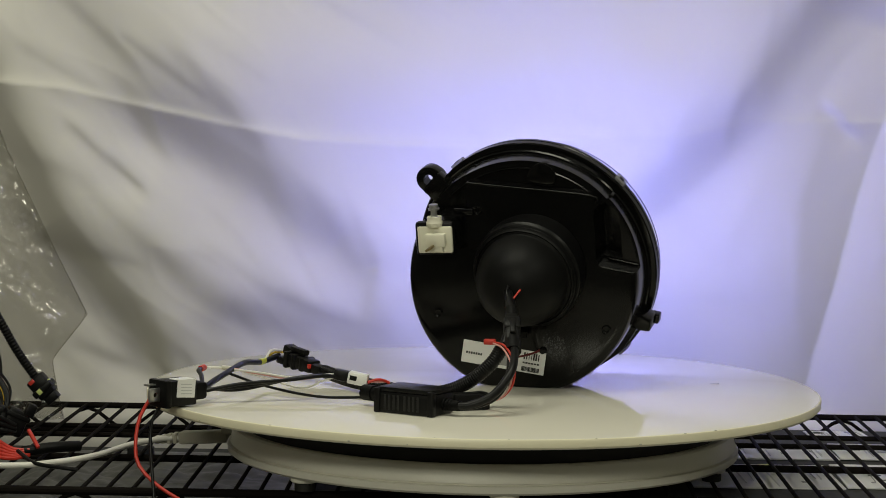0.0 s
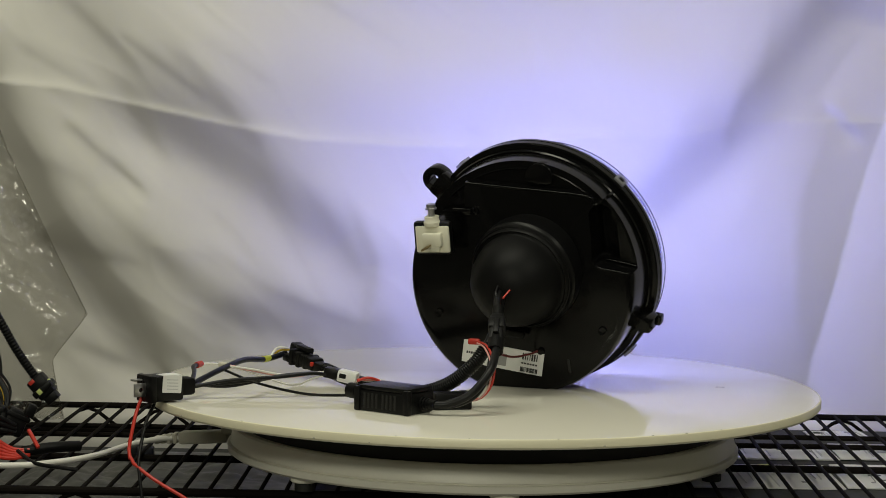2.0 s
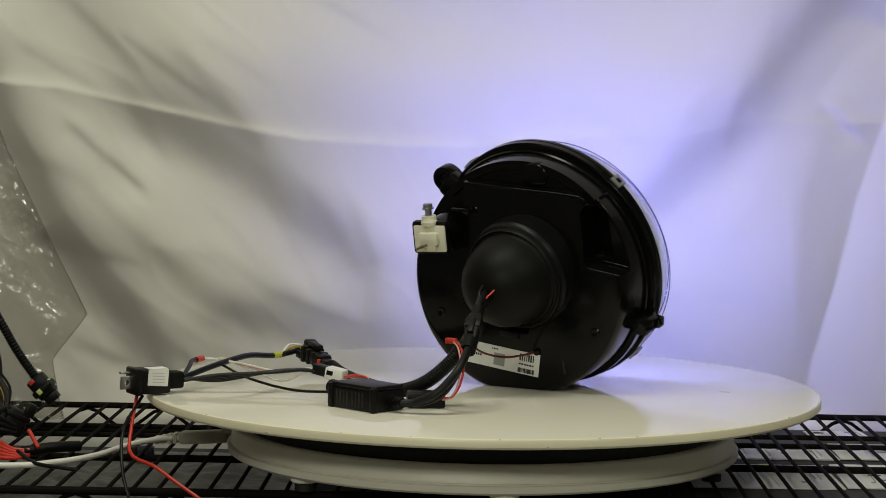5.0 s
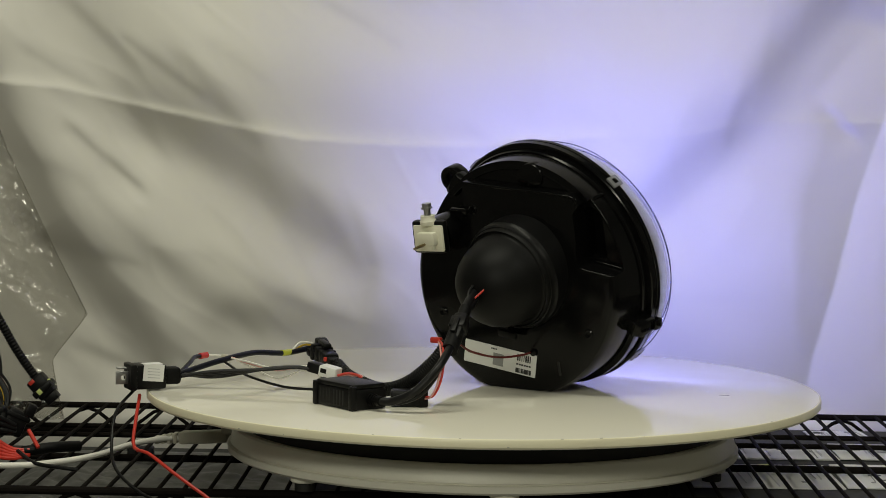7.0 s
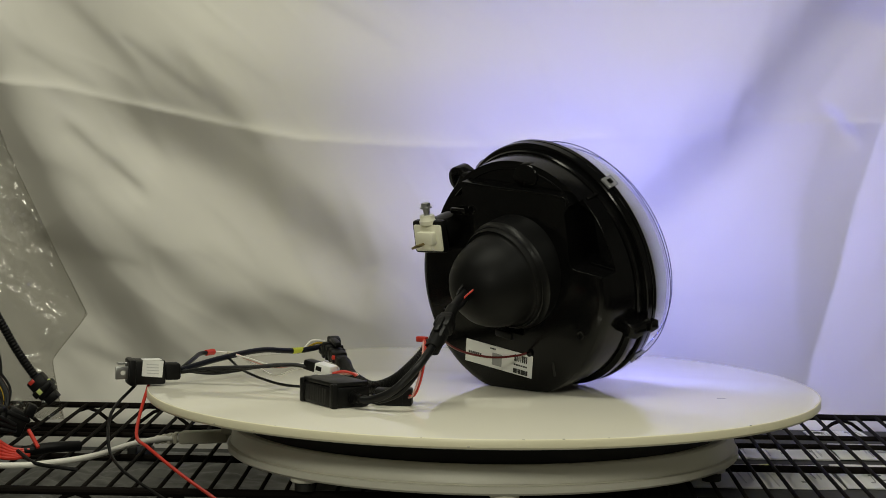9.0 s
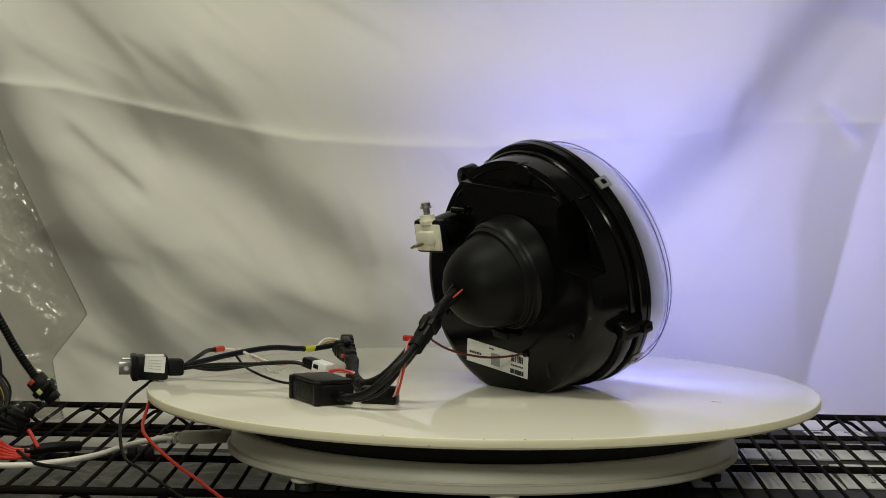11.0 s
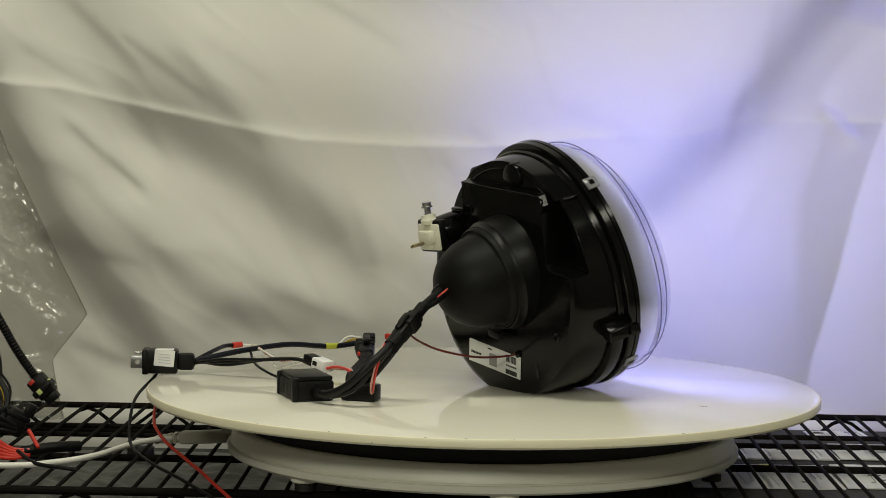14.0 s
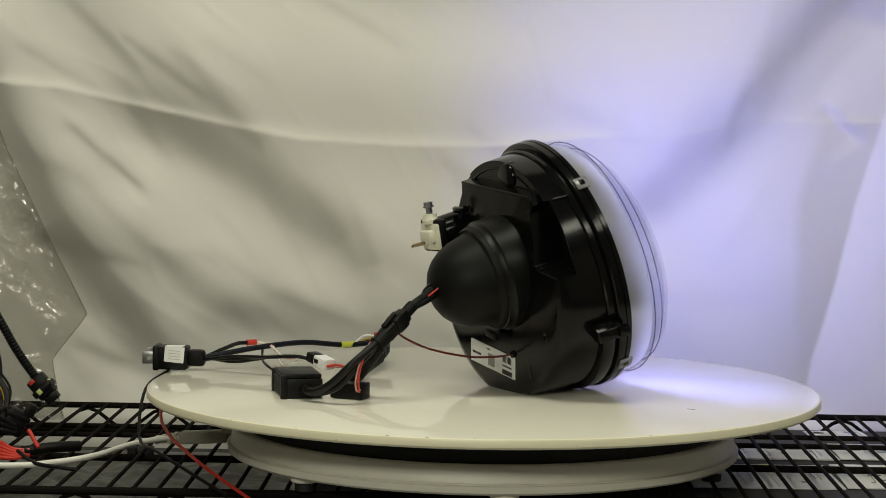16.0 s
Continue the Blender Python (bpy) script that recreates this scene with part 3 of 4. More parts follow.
    tilt = math.degrees(math.atan2(b.z - a.z, b.x - a.x))
    sp = pose((a.x + b.x) / 2 + 0.0001, -0.0741, (a.z + b.z) / 2 - 0.0097, 0, -tilt, 0)
    part("sticker", box(0.0762, 0.0008, 0.0200, sp, 0.0002, 1), PAPER, root, "white printed sticker")

    def ink(x, z, w, h, material=INK, d=0.0006):
        part("print", box(w, 0.0003, h, sp @ pose(x, -d, z), 0), material, root)
    rnd = random.Random(9)
    for k in range(7):
        ink(-0.0335 + k * 0.0022, -0.0005, 0.0014, 0.0019)
    for k in range(4):
        ink(-0.009 + k * 0.0016, 0.0075, 0.0010, 0.0012)
    ink(-0.0014, -0.0014, 0.0108, 0.0108, GREY_INK)
    for k in range(15):
        w = rnd.choice((0.0004, 0.0007, 0.0011))
        ink(0.0180 + k * 0.00108, -0.0065, w, 0.0040)
        if k % 2:
            ink(0.0180 + k * 0.00108, 0.0052, w * 1.3, 0.0060)
    for k in range(6):
        ink(0.0190 + k * 0.0026, -0.0010, 0.0018, 0.0013)
    # thin leads that leave the cap
    part("lead", tube([on_lamp(0.0185, -0.0965, 0.0800), on_lamp(0.0235, -0.0920, 0.0865), on_lamp(0.0305, -0.0845, 0.0950)], 0.0008, 8), WIRE_RED, root, "short red lead at the cap")
    part("lead", tube([on_lamp(0.022, -0.097, 0.0830), on_lamp(0.019, -0.091, 0.0920), on_lamp(0.0200, -0.0840, 0.0980)], 0.0011, 8), WIRE_BLACK, root)
    part("lead_boss", revolve([(0.0, -0.0755), (0.0030, -0.0752), (0.0036, -0.070)], 20, pose(*[(lambda v: (v.x, 0, v.z))(on_lamp(0.0545, -0.0105, 0.0365))][0])), BLACK, root)
    part("lead", tube([on_lamp(0.0205, -0.1240, 0.0590), on_lamp(0.0170, -0.1059, 0.0500), on_lamp(0.020, -0.080, 0.0400), on_lamp(0.030, -0.045, 0.0325), on_lamp(0.043, -0.0210, 0.0325), on_lamp(0.0517, -0.0135, 0.0355)], 0.0010, 8), WIRE_DARKRED, root, "thin dark red lead across the sticker")
    for ob in root.children:
        if ob.name.split(".")[0] in ("housing", "boss", "slot", "sticker", "print", "lead_boss", "tower", "rim_line", "edge_bead"):
            lean(ob.data)
    return root


def lean(me):
    """The back of the housing is not square to the lamp's axis."""
    for v in me.vertices:
        x, y, z = v.co
        k = max(0.0, min(1.1, (-0.013 - y) / 0.0605))
        v.co = (x, y + k * (0.1118 * x + 0.1976 * z), z)
        low = 0.0004 - (LAMP0 @ v.co).z
        if low > 0:
            v.co.z += low / UP.z


FROST = see_through("clear_clip_plastic", (0.72, 0.72, 0.75), (0.45, 0.45, 0.47), 0.18, 0.42)
HEADLAMP = headlamp()

# ---- wiring harness ----


def harness():
    root = empty("wiring_harness", AXIS, "black wiring harness with control box, relay and plugs", "wiring harness")
    # control box
    m = pose(-0.0560, -0.1690, 0.0108, 0, 0, -30)
    cb = part("control_box", box(0.0545, 0.0355, 0.0175, m @ pose(0, 0, -0.0018), 0.0022), DARK, root, "black control box with vent slots")
    part("lid", box(0.0525, 0.0335, 0.0040, m @ pose(0, 0, 0.0088), 0.0014), DARK, cb)
    for i in range(8):
        part("vent_slot", box(0.0023, 0.0016, 0.0128, m @ pose(-0.0178 + i * 0.0042 + (0.0022 if i > 3 else 0), -0.0172, -0.0015), 0.0004, 1), RUBBER_AND_SHADE, cb)
    part("corner_post", box(0.006, 0.006, 0.0205, m @ pose(0.0255, -0.0160, -0.0005), 0.0014), DARK, cb)
    part("corner_post", box(0.006, 0.006, 0.0205, m @ pose(-0.0255, -0.0160, -0.0005), 0.0014), DARK, cb)
    part("strain_relief", merged(rod(m @ Vector((-0.024, 0.006, 0)), m @ Vector((-0.050, 0.0105, 0)), 0.0056, 18), rod(m @ Vector((-0.046, 0.0098, 0)), m @ Vector((-0.057, 0.0118, 0)), 0.0066, 18)), RUBBER, cb, "round black rubber lead end")
    for k in range(4):
        part("boot_ring", revolve([(0.0, 0), (0.0056 - k * 0.0004, 0), (0.0056 - k * 0.0004, 0.0020), (0.0, 0.0020)], 20, m @ pose(0.0275 + k * 0.0030, 0.002 - k * 0.0002, -0.002, 0, 0, -90)), RUBBER, cb)
    part("boot", rod(m @ Vector((0.026, 0.002, -0.002)), m @ Vector((0.042, 0.001, -0.002)), 0.0042, 16), RUBBER, cb)
    # cables from box to lamp
    b0 = m @ Vector((0.040, 0.0012, -0.002))
    part("cable", tube([b0, (-0.0100, -0.1870, 0.0095), (0.0085, -0.1850, 0.0180), (0.0225, -0.1740, 0.0350), (0.0255, -0.1560, 0.0480), (0.0235, -0.1400, 0.0570)], 0.0034, 14), WIRE_BLACK, root)
    part("cable", tube([b0 + Vector((0, 0.002, 0.001)), (-0.0080, -0.1830, 0.0080), (0.0100, -0.1790, 0.0150), (0.0200, -0.1690, 0.0300), (0.0220, -0.1520, 0.0450), (0.0215, -0.1380, 0.0560)], 0.0027, 12), WIRE_BLACK, root)
    part("conduit", tube([(-0.1440, 0.0000, 0.0110), (-0.1180, -0.0380, 0.0080), (-0.0860, -0.0800, 0.0078), (-0.0480, -0.1180, 0.0082), (-0.0180, -0.1340, 0.0180), (0.0050, -0.1380, 0.0360), (0.0170, -0.1330, 0.0530)], 0.0060, 16, 8, None, (0.0020, 0.0006)), SATIN, root, "corrugated black conduit", angle=60)
    part("cable", tube([(0.0170, -0.1330, 0.0530), (0.0215, -0.1230, 0.0660), (0.0220, -0.1080, 0.0790), (0.0210, -0.0900, 0.0880), (0.0204, -0.0790, 0.0930)], 0.0040, 14), WIRE_BLACK, root)
    part("cable", tube([(0.0235, -0.1100, 0.0780), (0.0245, -0.0950, 0.0830), (0.0225, -0.0790, 0.0890)], 0.0026, 12), WIRE_BLACK, root)
    # inline plug near the cap
    lo, hi = Vector((0.0245, -0.1480, 0.0500)), Vector((0.0228, -0.1080, 0.0800))
    im = along(lo, hi)
    il = part("inline_plug", box(0.0310, 0.0118, 0.0118, im, 0.0022), DARK, root, "black inline plug with locking tab")
    part("plug_collar", box(0.0130, 0.0142, 0.0142, im @ pose(0.004, 0, 0), 0.002), DARK, il)
    part("plug_tab", box(0.0170, 0.0050, 0.0030, im @ pose(-0.003, 0, 0.0078), 0.001), DARK, il)
    part("plug_neck", rod(im @ Vector((-0.026, 0, 0)), im @ Vector((-0.010, 0, 0)), 0.0068, 18), RUBBER, il)
    part("plug_neck", rod(im @ Vector((0.010, 0, 0)), im @ Vector((0.026, 0, 0)), 0.0052, 18), RUBBER, il)
    # red loop
    part("crimp", box(0.0100, 0.0050, 0.0048, along((0.0000, -0.1285, 0.0548), (0.0100, -0.1300, 0.0548)), 0.001), WIRE_RED, root, "red insulated crimp")
    part("wire", tube([(0.0080, -0.1310, 0.0550), (0.0180, -0.1480, 0.0530), (0.0255, -0.1640, 0.0400), (0.0240, -0.1680, 0.0240), (0.0150, -0.1600, 0.0120), (0.0050, -0.1500, 0.0090)], 0.0010, 8), WIRE_RED, root, "red wire loop")
    part("wire", tube([(0.0080, -0.1320, 0.0540), (0.0165, -0.1490, 0.0510), (0.0235, -0.1650, 0.0380), (0.0215, -0.1690, 0.0220), (0.0130, -0.1610, 0.0110), (0.0040, -0.1500, 0.0075)], 0.0008, 8), WIRE_PINK, root, "pale red wire loop")
    # flat plug behind the box
    fm = along((-0.0262, -0.1540, 0.0072), (0.0030, -0.1417, 0.0072))
    part("flat_plug", box(0.0310, 0.0150, 0.0140, fm, 0.002), DARK, root, "flat black plug")
    part("plug_lip", box(0.0080, 0.0165, 0.0142, fm @ pose(0.012, 0, 0.0002), 0.0015), DARK, root)
    # ribbed weather plug
    rm = along((-0.1858, 0.0400, 0.0200), (-0.1440, -0.0020, 0.0120))
    rp = part("weather_plug", box(0.0360, 0.0150, 0.0120, rm, 0.003), DARK, root, "black weatherproof plug")
    for k, w in enumerate((0.0185, 0.0175, 0.0160)):
        part("seal_rib", box(0.0048, w, w - 0.003, rm @ pose(-0.0150 + k * 0.0105, 0, 0.0), 0.0016), DARK, rp)
    part("latch", box(0.0200, 0.0070, 0.0050, rm @ pose(-0.0060, 0.001, 0.0095), 0.0014), DARK, rp)
    part("plug_stub", box(0.0110, 0.0120, 0.0090, rm @ pose(-0.0220, 0.0040, 0.0060, 0, 12, 0), 0.002), DARK, rp)
    part("plug_stub", box(0.0100, 0.0080, 0.0070, rm @ pose(-0.0210, -0.0060, -0.0020), 0.0015), DARK, rp)
    part("plug_neck", box(0.0150, 0.0110, 0.0090, rm @ pose(0.0220, 0, -0.0010), 0.002), DARK, rp)
    part("red_seal", box(0.0030, 0.0060, 0.0040, rm @ pose(0.0170, -0.005, 0.001), 0.001), WIRE_RED, rp, "red seal")
    # small white plug
    wm = along((-0.1250, -0.0960, 0.0210), (-0.0980, -0.0980, 0.0160))
    part("white_plug", box(0.0170, 0.0135, 0.0100, wm @ pose(0.0045, 0, 0), 0.0015), PAPER, root, "small white plug")
    part("plug_half", box(0.0130, 0.0120, 0.0090, wm @ pose(-0.0100, 0, 0), 0.0015), DARK, root)
    part("plug_window", box(0.0060, 0.0010, 0.0040, wm @ pose(0.0010, -0.0066, 0.0005), 0.0003, 1), DARK, root)
    for k, c in enumerate((WIRE_RED, WIRE_PINK, WIRE_RED, WIRE_WHITE)):
        o = k * 0.0024
        part("wire", tube([(-0.0985, -0.1010 + o, 0.0150), (-0.0900, -0.0960 + o, 0.0170 - k * 0.001), (-0.0820, -0.0900 + o * 0.5, 0.0140), (-0.0780, -0.0900, 0.0080)], 0.0012, 8), c, root)
    # relay with tag, tab and boot
    lm = pose(-0.2560, -0.1585, 0.0122, 0, 0, 45)
    rl = part("relay", box(0.0310, 0.0230, 0.0215, lm, 0.0022), DARK, root, "black cube relay with white paper tag")
    part("paper_tag", merged(box(0.0185, 0.0008, 0.0150, lm @ pose(0.0035, -0.0119, 0.0038, 0, 5, 0), 0.0003, 1), box(0.0170, 0.0130, 0.0006, lm @ pose(0.0035, -0.0060, 0.0112), 0.0002, 1)), PAPER, rl, "white paper tag folded over the top")
    for k in range(4):
        part("print", box(0.0110, 0.0003, 0.0007, lm @ pose(0.0035, -0.0124, -0.0005 + k * 0.0026, 0, 5, 0), 0), FAINT_INK, rl)
    tab = carve(box(0.0130, 0.0018, 0.0115, None, 0.0006), [revolve([(0.0, -0.02), (0.0021, -0.02), (0.0021, 0.02), (0.0, 0.02)], 20)])
    part("mounting_tab", tab, STEEL, rl, "steel mounting tab").matrix_basis = lm @ pose(-0.0215, -0.0030, -0.0005)
    part("pin", box(0.0100, 0.0060, 0.0016, lm @ pose(-0.0200, 0.0050, 0.0070), 0.0003, 1), STEEL, rl)
    part("socket_end", box(0.0060, 0.0250, 0.0230, lm @ pose(-0.0140, 0, 0.0), 0.0015), DARK, rl)
    part("boot", box(0.0160, 0.0150, 0.0150, lm @ pose(0.0225, 0.001, -0.0005), 0.003), RUBBER, rl)
    ex = lm @ Vector((0.0300, 0.001, 0.0))
    part("wire", tube([ex, (-0.2220, -0.0900, 0.0190), (-0.2120, -0.0400, 0.0220), (-0.2040, -0.0080, 0.0190), (-0.2000, 0.0110, 0.0173), (-0.1880, 0.0350, 0.0200)], 0.0026, 12), WIRE_BLUE, root, "dark blue sleeved wire")
    part("tape_band", tube([(-0.2022, 0.0020, 0.0180), (-0.1985, 0.0170, 0.0175)], 0.0029, 14, 1), TAPE, root, "yellow tape band")
    part("wire", tube([(-0.1985, 0.0170, 0.0175), (-0.1930, 0.0300, 0.0230), (-0.1840, 0.0380, 0.0230)], 0.0011, 8), WIRE_YELLOW, root)
    part("wire", tube([(-0.1985, 0.0165, 0.0185), (-0.1940, 0.0250, 0.0260), (-0.1860, 0.0350, 0.0250)], 0.0011, 8), WIRE_WHITE, root)
    for k in range(3):
        o = (k - 1) * 0.0026
        part("wire", tube([ex + Vector((0, o, -0.001 + o * 0.4)), (-0.2050, -0.1270 + o, 0.0130 - o), (-0.1650, -0.1130 + o, 0.0180), (-0.1380, -0.1040 + o * 0.5, 0.0205), (-0.1240, -0.1000, 0.0190)], 0.0016, 10), WIRE_BLACK, root)
    part("wire", tube([ex, (-0.2400, -0.1080, 0.0190), (-0.2450, -0.0900, 0.0215), (-0.2446, -0.0790, 0.0214)], 0.0020, 10), WIRE_BLACK, root)
    part("crimp", tube([(-0.2448, -0.0800, 0.0214), (-0.2430, -0.0700, 0.0216)], 0.0028, 12, 1), WIRE_RED, root, "red crimp terminal")
    part("wire", tube([(-0.2430, -0.0700, 0.0216), (-0.2330, -0.0680, 0.0215), (-0.2225, -0.0708, 0.0212)], 0.0010, 8), WIRE_WHITE, root)
    part("crimp", tube([(-0.2270, -0.0700, 0.0218), (-0.2180, -0.0715, 0.0212)], 0.0020, 10, 1), GREY_TUBE, root)
    part("wire", tube([(-0.2180, -0.0715, 0.0212), (-0.1950, -0.0840, 0.0190), (-0.1600, -0.1000, 0.0165), (-0.1360, -0.0995, 0.0200), (-0.1230, -0.0965, 0.0205)], 0.0010, 8), WIRE_PINK, root, "red and white wire")
    part("wire", tube([(-0.2180, -0.0725, 0.0206), (-0.1940, -0.0855, 0.0200), (-0.1600, -0.1015, 0.0180), (-0.1360, -0.1010, 0.0210), (-0.1230, -0.0975, 0.0212)], 0.0009, 8), WIRE_WHITE, root)
    part("wire", tube([(-0.2180, -0.0690, 0.0205), (-0.1900, -0.0860, 0.0160), (-0.1550, -0.1060, 0.0100), (-0.1360, -0.1030, 0.0165), (-0.1230, -0.0985, 0.0195)], 0.0008, 8), WIRE_WHITE, root)
    part("wire", tube([(-0.2200, -0.0800, 0.0180), (-0.1850, -0.1060, 0.0110), (-0.1400, -0.1210, 0.0050), (-0.1000, -0.1280, 0.0060), (-0.0820, -0.1440, 0.0090)], 0.0012, 8), WIRE_BLACK, root)
    return root


HARNESS = harness()

# ---- cords that hang from the relay to the shelf ----
RED, BLACK_CORD = {}, {}
RED[0] = [(-0.275, -0.165, 0.077), (-0.282, -0.175, 0.062), (-0.284, -0.182, 0.042), (-0.28, -0.188, 0.025), (-0.261, -0.194, 0.008), (-0.232, -0.2, -0.007)]
RED[3.5] = [(-0.293, -0.116, 0.072), (-0.294, -0.139, 0.054), (-0.295, -0.157, 0.033), (-0.286, -0.172, 0.025), (-0.26, -0.186, 0.013), (-0.223, -0.2, -0.007)]
RED[7] = [(-0.3, -0.064, 0.065), (-0.297, -0.102, 0.049), (-0.294, -0.129, 0.031), (-0.277, -0.154, 0.029), (-0.252, -0.178, 0.017), (-0.214, -0.2, -0.004)]
RED[9] = [(-0.297, -0.034, 0.07), (-0.298, -0.079, 0.048), (-0.294, -0.114, 0.036), (-0.28, -0.144, 0.033), (-0.248, -0.173, 0.016), (-0.207, -0.2, -0.005)]
RED[12.5] = [(-0.294, 0.021, 0.068), (-0.294, -0.04, 0.049), (-0.289, -0.085, 0.04), (-0.264, -0.126, 0.026), (-0.235, -0.164, 0.014), (-0.199, -0.2, -0.006)]
RED[14.5] = [(-0.296, 0.052, 0.065), (-0.293, -0.018, 0.041), (-0.277, -0.069, 0.029), (-0.249, -0.116, 0.018), (-0.224, -0.159, 0.009), (-0.193, -0.2, -0.006)]
RED[16] = [(-0.297, 0.074, 0.065), (-0.291, -0.001, 0.039), (-0.275, -0.057, 0.03), (-0.253, -0.108, 0.024), (-0.225, -0.155, 0.015), (-0.18, -0.2, -0.004)]
BLACK_CORD[0] = [(-0.266, -0.165, 0.072), (-0.272, -0.177, 0.058), (-0.271, -0.185, 0.036), (-0.268, -0.193, 0.014), (-0.265, -0.2, -0.008)]
BLACK_CORD[3.5] = [(-0.284, -0.116, 0.067), (-0.29, -0.144, 0.048), (-0.292, -0.164, 0.032), (-0.287, -0.183, 0.012), (-0.281, -0.2, -0.008)]
BLACK_CORD[7] = [(-0.304, -0.064, 0.071), (-0.314, -0.102, 0.056), (-0.313, -0.129, 0.031), (-0.305, -0.154, 0.016), (-0.285, -0.178, 0.004), (-0.258, -0.2, -0.005)]
BLACK_CORD[9] = [(-0.309, -0.034, 0.07), (-0.322, -0.079, 0.052), (-0.318, -0.114, 0.028), (-0.302, -0.144, 0.014), (-0.271, -0.173, 0.001), (-0.249, -0.2, -0.005)]
BLACK_CORD[12.5] = [(-0.294, 0.021, 0.07), (-0.31, -0.04, 0.057), (-0.307, -0.085, 0.024), (-0.288, -0.126, 0.019), (-0.254, -0.164, 0.009), (-0.216, -0.2, -0.004)]
BLACK_CORD[14.5] = [(-0.304, 0.052, 0.069), (-0.312, -0.018, 0.053), (-0.306, -0.069, 0.026), (-0.28, -0.116, 0.015), (-0.241, -0.159, 0.006), (-0.207, -0.2, -0.004)]
BLACK_CORD[16] = [(-0.295, 0.074, 0.07), (-0.305, -0.001, 0.062), (-0.301, -0.057, 0.027), (-0.277, -0.108, 0.023), (-0.241, -0.155, 0.013), (-0.193, -0.2, -0.004)]


def chain(lines, count, length):
    """Poses of the links of a cord at each of the given times."""
    rows = [[] for _ in range(count)]
    for t in sorted(lines):
        pts = spline(lines[t], 10)
        cum = [0.0]
        for a, b in zip(pts, pts[1:]):
            cum.append(cum[-1] + (b - a).length)

        def at(d):
            for i in range(len(pts) - 1):
                if d <= cum[i + 1]:
                    return pts[i].lerp(pts[i + 1], (d - cum[i]) / (cum[i + 1] - cum[i]))
            return pts[-1] + (pts[-1] - pts[-2]).normalized() * (d - cum[-1])
        for k in range(count):
            a, b = at(k * length), at((k + 1) * length)
            rows[k].append((t, along(a, b, (0.3, -1, 0.1))))
    return rows


def hanging_cord(lines, r, material, label):
    root = empty("hanging_cord", pose(0, 0, 0), label, "cord")
    count, length = 36, 0.0085
    links = []
    first = None
    for k, rows in enumerate(chain(lines, count, length)):
        if first is None:
            first = part("cord_link", tube([(-length * 0.62, 0, 0), (length * 0.62, 0, 0)], r, 10, 1), material, root)
            ob = first
        else:
            ob = first.copy()
            scene.collection.objects.link(ob)
        ob.matrix_basis = rows[0][1]
        links.append((ob, rows))
    return links


CORDS = hanging_cord(RED, 0.0015, WIRE_RED, "red power wire hanging from the relay down to the shelf")
CORDS += hanging_cord(BLACK_CORD, 0.0014, WIRE_BLACK, "thin black wire hanging from the relay down to the shelf")

# ---- things beside the turntable ----


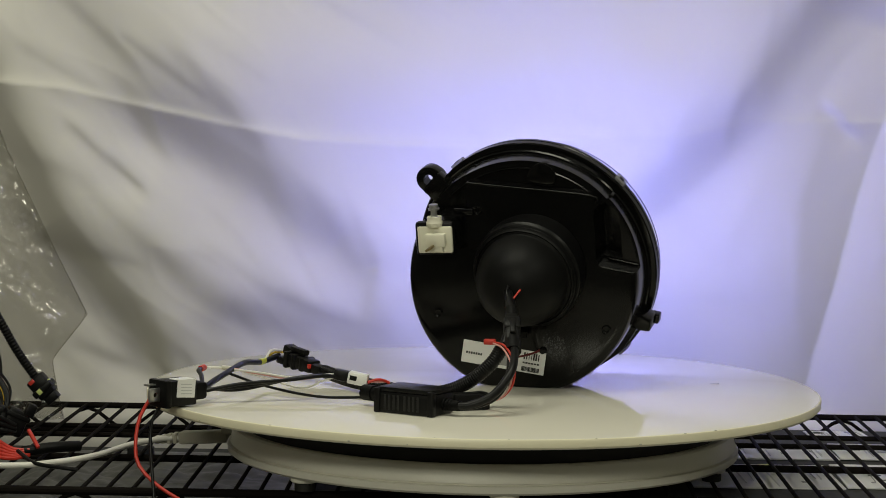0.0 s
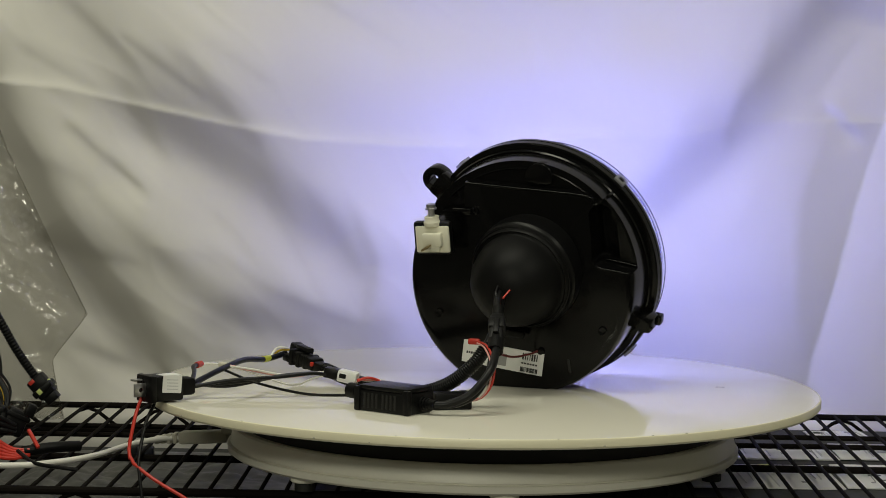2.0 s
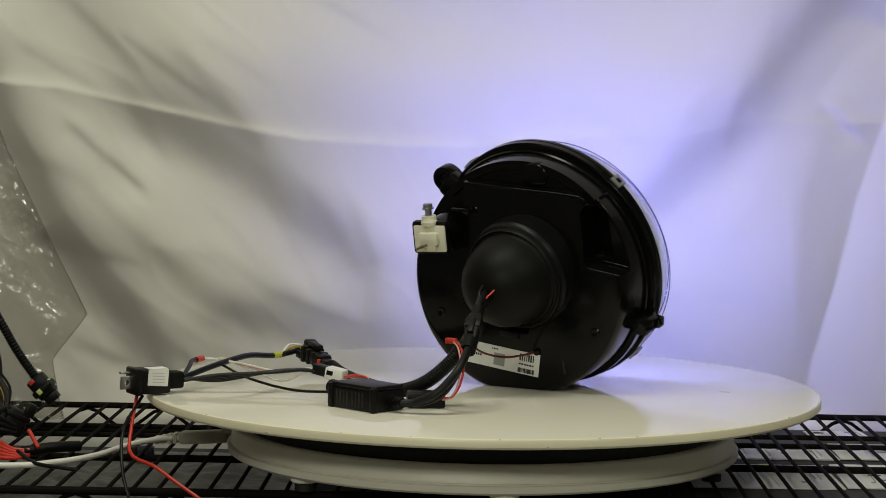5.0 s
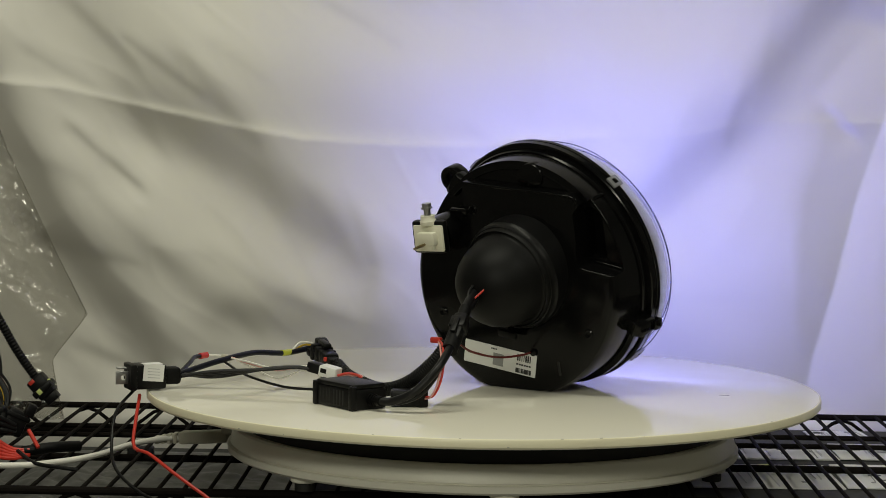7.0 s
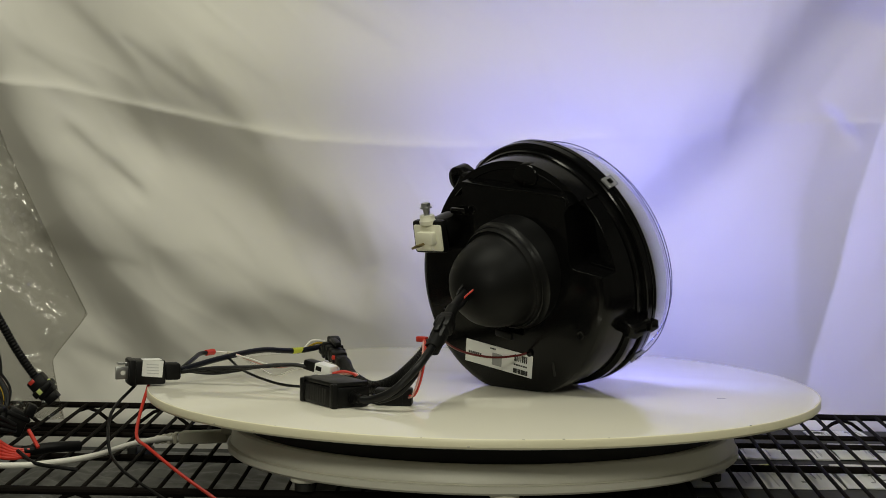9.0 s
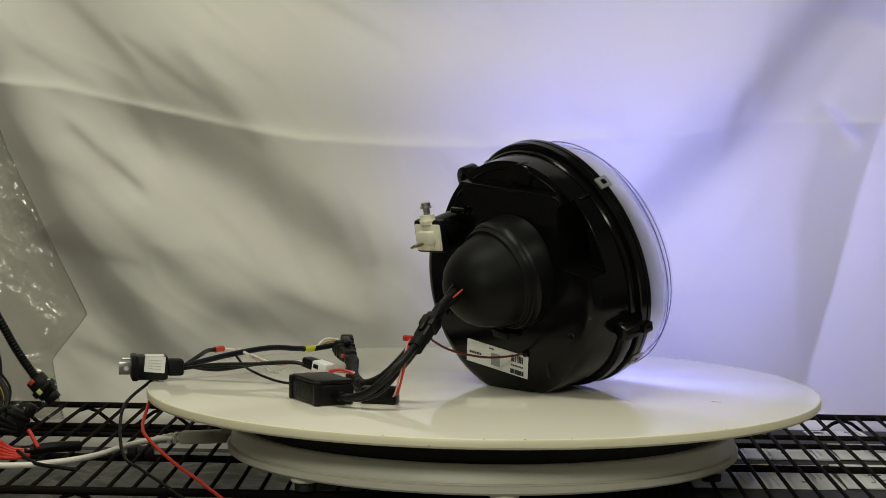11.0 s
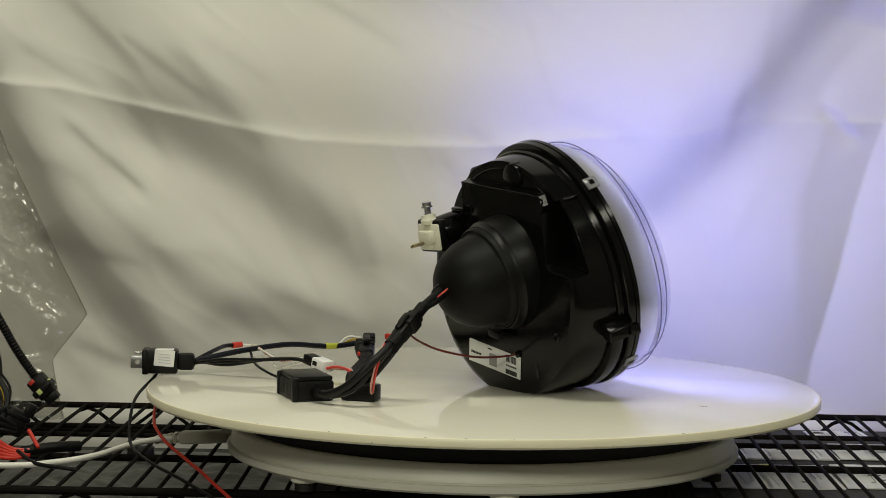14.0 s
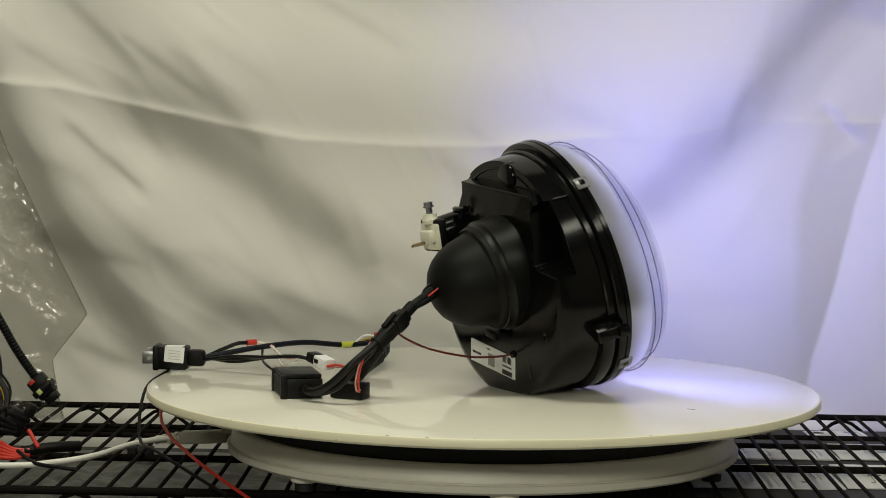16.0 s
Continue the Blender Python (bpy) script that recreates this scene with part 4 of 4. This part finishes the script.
def side_loom():
    root = empty("wire_loom", pose(-0.46, 0.1, 0), "loom of coloured wires with black plugs on the shelf", "wire loom")
    root.matrix_basis = pose(0, 0, 0)
    part("sleeve", tube([(-0.495, 0.10, 0.165), (-0.466, 0.10, 0.121), (-0.444, 0.10, 0.083), (-0.426, 0.10, 0.057)], 0.0044, 14, 8, None, (0.0032, 0.0006)), DARK, root, "black sleeved cable")
    pm = along((-0.434, 0.10, 0.064), (-0.406, 0.10, 0.034), (0, -1, 0)) @ Matrix.Scale(0.74, 4)
    pl = part("plug", box(0.0300, 0.0240, 0.0230, pm, 0.003), DARK, root, "black plug with lime locks")
    part("plug_flange", box(0.0090, 0.0290, 0.0280, pm @ pose(0.004, 0, 0), 0.002), DARK, pl)
    part("plug_nose", box(0.0120, 0.0180, 0.0180, pm @ pose(0.019, 0, 0), 0.002), DARK, pl)
    part("lock", box(0.0070, 0.0060, 0.0030, pm @ pose(0.004, -0.004, 0.0135), 0.0006), LIME, pl, "lime lock tab")
    part("lock", box(0.0070, 0.0030, 0.0060, pm @ pose(0.002, 0.0130, 0.004), 0.0006), LIME, pl, "lime lock tab")
    part("red_tab", box(0.0050, 0.0080, 0.0030, pm @ pose(-0.012, -0.004, 0.0110), 0.0006), WIRE_RED, pl)
    rnd = random.Random(12)
    for k, c in enumerate((WIRE_ORANGE, WIRE_YELLOW, WIRE_BLACK, WIRE_BLUE, WIRE_BLACK, WIRE_ORANGE, WIRE_BLACK, WIRE_DARKRED, WIRE_BLACK, WIRE_BLUE, WIRE_BLACK, WIRE_ORANGE, WIRE_BLACK, WIRE_DARKRED, WIRE_BLACK, WIRE_YELLOW, WIRE_BLUE, WIRE_BLACK)):
        o = rnd.uniform(-0.006, 0.006)
        bow = rnd.uniform(0.0, 0.018)
        part("wire", tube([(-0.500, 0.05 + o, 0.110 + o), (-0.470 + bow * 0.4, 0.03 + o, 0.088), (-0.447 + bow * 0.7, 0.02 + o, 0.060), (-0.440 + bow * 0.4, 0.01, 0.040), (-0.436 + o, 0.0, 0.030)], 0.0013, 8), c, root)
    for k, c in enumerate((WIRE_YELLOW, WIRE_ORANGE, WIRE_DARKRED, WIRE_BLUE, WIRE_BLACK, WIRE_ORANGE, WIRE_BLACK, WIRE_YELLOW, WIRE_BLUE, WIRE_BLACK)):
        o = (k - 4.5) * 0.0018
        part("wire", tube([(-0.478 + o, 0.045, 0.132 - k * 0.002), (-0.462 + o, 0.035, 0.108), (-0.452 + o * 1.2, 0.025, 0.080), (-0.450 + o, 0.015, 0.052), (-0.447 + o * 0.6, 0.0, 0.028)], 0.0012, 8), c, root)
    for k in range(3):
        part("wire", tube([(-0.500, -0.030 - k * 0.004, 0.050 - k * 0.006), (-0.462, -0.034, 0.046 - k * 0.008), (-0.435, -0.030, 0.040 - k * 0.006), (-0.418, -0.022, 0.030 - k * 0.003)], 0.0022, 10), WIRE_BLACK, root)
    part("tape_wrap", tube([(-0.444, -0.012, 0.050), (-0.434, -0.012, 0.036), (-0.430, -0.014, 0.020)], 0.0085, 14, 5, None, (0.0060, 0.0012)), DARK, root, "black tape wrapped round the wires")
    bm = pose(-0.422, -0.01, 0.032, 0, 25, 20)
    bl = part("plug", box(0.0200, 0.0180, 0.0240, bm, 0.003), DARK, root, "black plug block")
    part("plug_flange", box(0.0230, 0.0200, 0.0050, bm @ pose(0, 0, 0.006), 0.0015), DARK, bl)
    part("plug_nose", box(0.0090, 0.0110, 0.0120, bm @ pose(0.008, -0.004, 0.015), 0.0015), DARK, bl)
    part("sleeve", tube([(-0.480, -0.02, 0.060), (-0.455, -0.02, 0.050), (-0.432, -0.015, 0.042)], 0.0048, 12), SATIN, root)
    for k in range(5):
        z = 0.024 - k * 0.0048
        part("wire", tube([(-0.500, -0.04 - k * 0.003, z + 0.012), (-0.450, -0.04 - k * 0.003, z + 0.006), (-0.420, -0.035 - k * 0.002, 0.004 + (4 - k) * 0.0020), (-0.404, -0.03, 0.005 + (4 - k) * 0.0012)], 0.0018, 10), WIRE_RED, root, "red wire")
    part("wire_end", tube([(-0.407, -0.02, 0.026), (-0.396, -0.03, 0.012)], 0.0019, 10, 1), WIRE_RED, root, "cut red wire end")
    part("sleeve", tube([(-0.410, -0.03, 0.008), (-0.385, -0.015, 0.010), (-0.365, 0.0, 0.009)], 0.0050, 12), SATIN, root)
    part("wire", tube([(-0.410, -0.05, 0.012), (-0.390, -0.075, 0.006), (-0.365, -0.085, 0.004), (-0.350, -0.088, 0.003)], 0.0018, 8), WIRE_BLACK, root, "thin black wire tail")
    return root


side_loom()


def plastic_bag():
    bm = bmesh.new()
    nu, nv = 130, 170
    edge = [(0.300, -0.487), (0.279, -0.481), (0.224, -0.454), (0.168, -0.427), (0.107, -0.397), (0.072, -0.424), (0.060, -0.432), (0.015, -0.424), (0.0, -0.42)]

    def right(z):
        for (z0, x0), (z1, x1) in zip(edge, edge[1:]):
            if z <= z0 and z >= z1:
                return x0 + (x1 - x0) * (z0 - z) / (z0 - z1)
        return edge[-1][1]
    grid = []
    for j in range(nv + 1):
        z = 0.299 * (1 - j / nv) + 0.0005
        r = right(z)
        row = []
        for i in range(nu + 1):
            x = -0.60 + (r + 0.60) * i / nu
            y = 0.205 + 0.016 * noise.noise((x * 14, z * 9, 1.0)) + 0.008 * abs(noise.noise((x * 30 + z * 14, z * 18, 4.0)))
            mid = -0.480 + 0.30 * (0.24 - z) * (1 if z < 0.24 else 0.4)
            crush = math.exp(-((x - mid) / 0.022) ** 2) * (1 if z > 0.13 else math.exp(-((z - 0.13) / 0.05) ** 2))
            k = 0.18 + 0.82 * crush
            y += 1.5 * k * (0.0075 * abs(noise.noise((x * 55 + z * 30, z * 48, 7.0))) + 0.0042 * abs(noise.noise((x * 120, z * 105 + x * 40, 9.0))) + 0.0018 * noise.noise((x * 260, z * 240, 3.0)))
            row.append(bm.verts.new((x, y, z)))
        grid.append(row)
    for a, b in zip(grid, grid[1:]):
        for i in range(nu):
            bm.faces.new((a[i], a[i + 1], b[i + 1], b[i]))
    ob = part("plastic_bag", bm, BAG, angle=60)
    md = ob.modifiers.new("thickness", "SOLIDIFY")
    md.thickness = 0.0004
    hem = [(right(z), 0.2047, z) for z in [0.29 - 0.285 * q / 30 for q in range(31)]]
    part("hem", tube(hem, 0.0004, 6, 2), BAG, ob, "welded edge of the bag")
    tagged(ob, "crinkled clear plastic bag standing at the shelf's end", "plastic bag")
    ob.visible_shadow = True


plastic_bag()


def papers():
    rnd = random.Random(3)
    for x, y, w, h, a in ((0.285, 0.170, 0.115, 0.090, 1), (0.405, 0.172, 0.12, 0.09, -1), (0.255, 0.030, 0.135, 0.120, 1), (0.392, 0.036, 0.130, 0.122, -1), (0.365, 0.275, 0.06, 0.05, 5)):
        z = -0.0134 + rnd.uniform(0, 0.001)
        sh = part("paper_sheet", box(w, h, 0.0012, pose(x, y, z, 0, 0, a), 0), PAPER)
        tagged(sh, "white printed paper lying under the wires", "paper", "papers under the shelf")
        for k in range(7):
            part("print", box(rnd.uniform(0.004, 0.014), rnd.uniform(0.003, 0.008), 0.0004, pose(x + rnd.uniform(-w, w) * 0.40, y + rnd.uniform(-h, h) * 0.38, z + 0.0008, 0, 0, a), 0), INK if k % 3 == 0 else GREY_INK, sh)
        for k in range(9):
            part("print", box(rnd.uniform(0.0006, 0.0014), rnd.uniform(0.25, 0.7) * h, 0.0004, pose(x + rnd.uniform(-w, w) * 0.44, y + rnd.uniform(-h, h) * 0.12, z + 0.0008, 0, 0, a + rnd.uniform(-2, 2)), 0), GREY_INK if k % 2 else FAINT_INK, sh)
        if x < 0.3 and y < 0.05:
            part("print", box(0.010, 0.012, 0.0004, pose(0.266, 0.084, z + 0.0010), 0), LIME, sh, "lime green mark")


papers()


def motions():
    carried_round(HEADLAMP, LAMP0)
    carried_round(HARNESS, Matrix.Identity(4))
    walk(PLATTER_DISC, [(t / 2, AXIS @ pose(0, 0, 0, 0, 0, spin(t / 2))) for t in range(33)])
    for ob, rows in CORDS:
        walk(ob, rows)


motions()
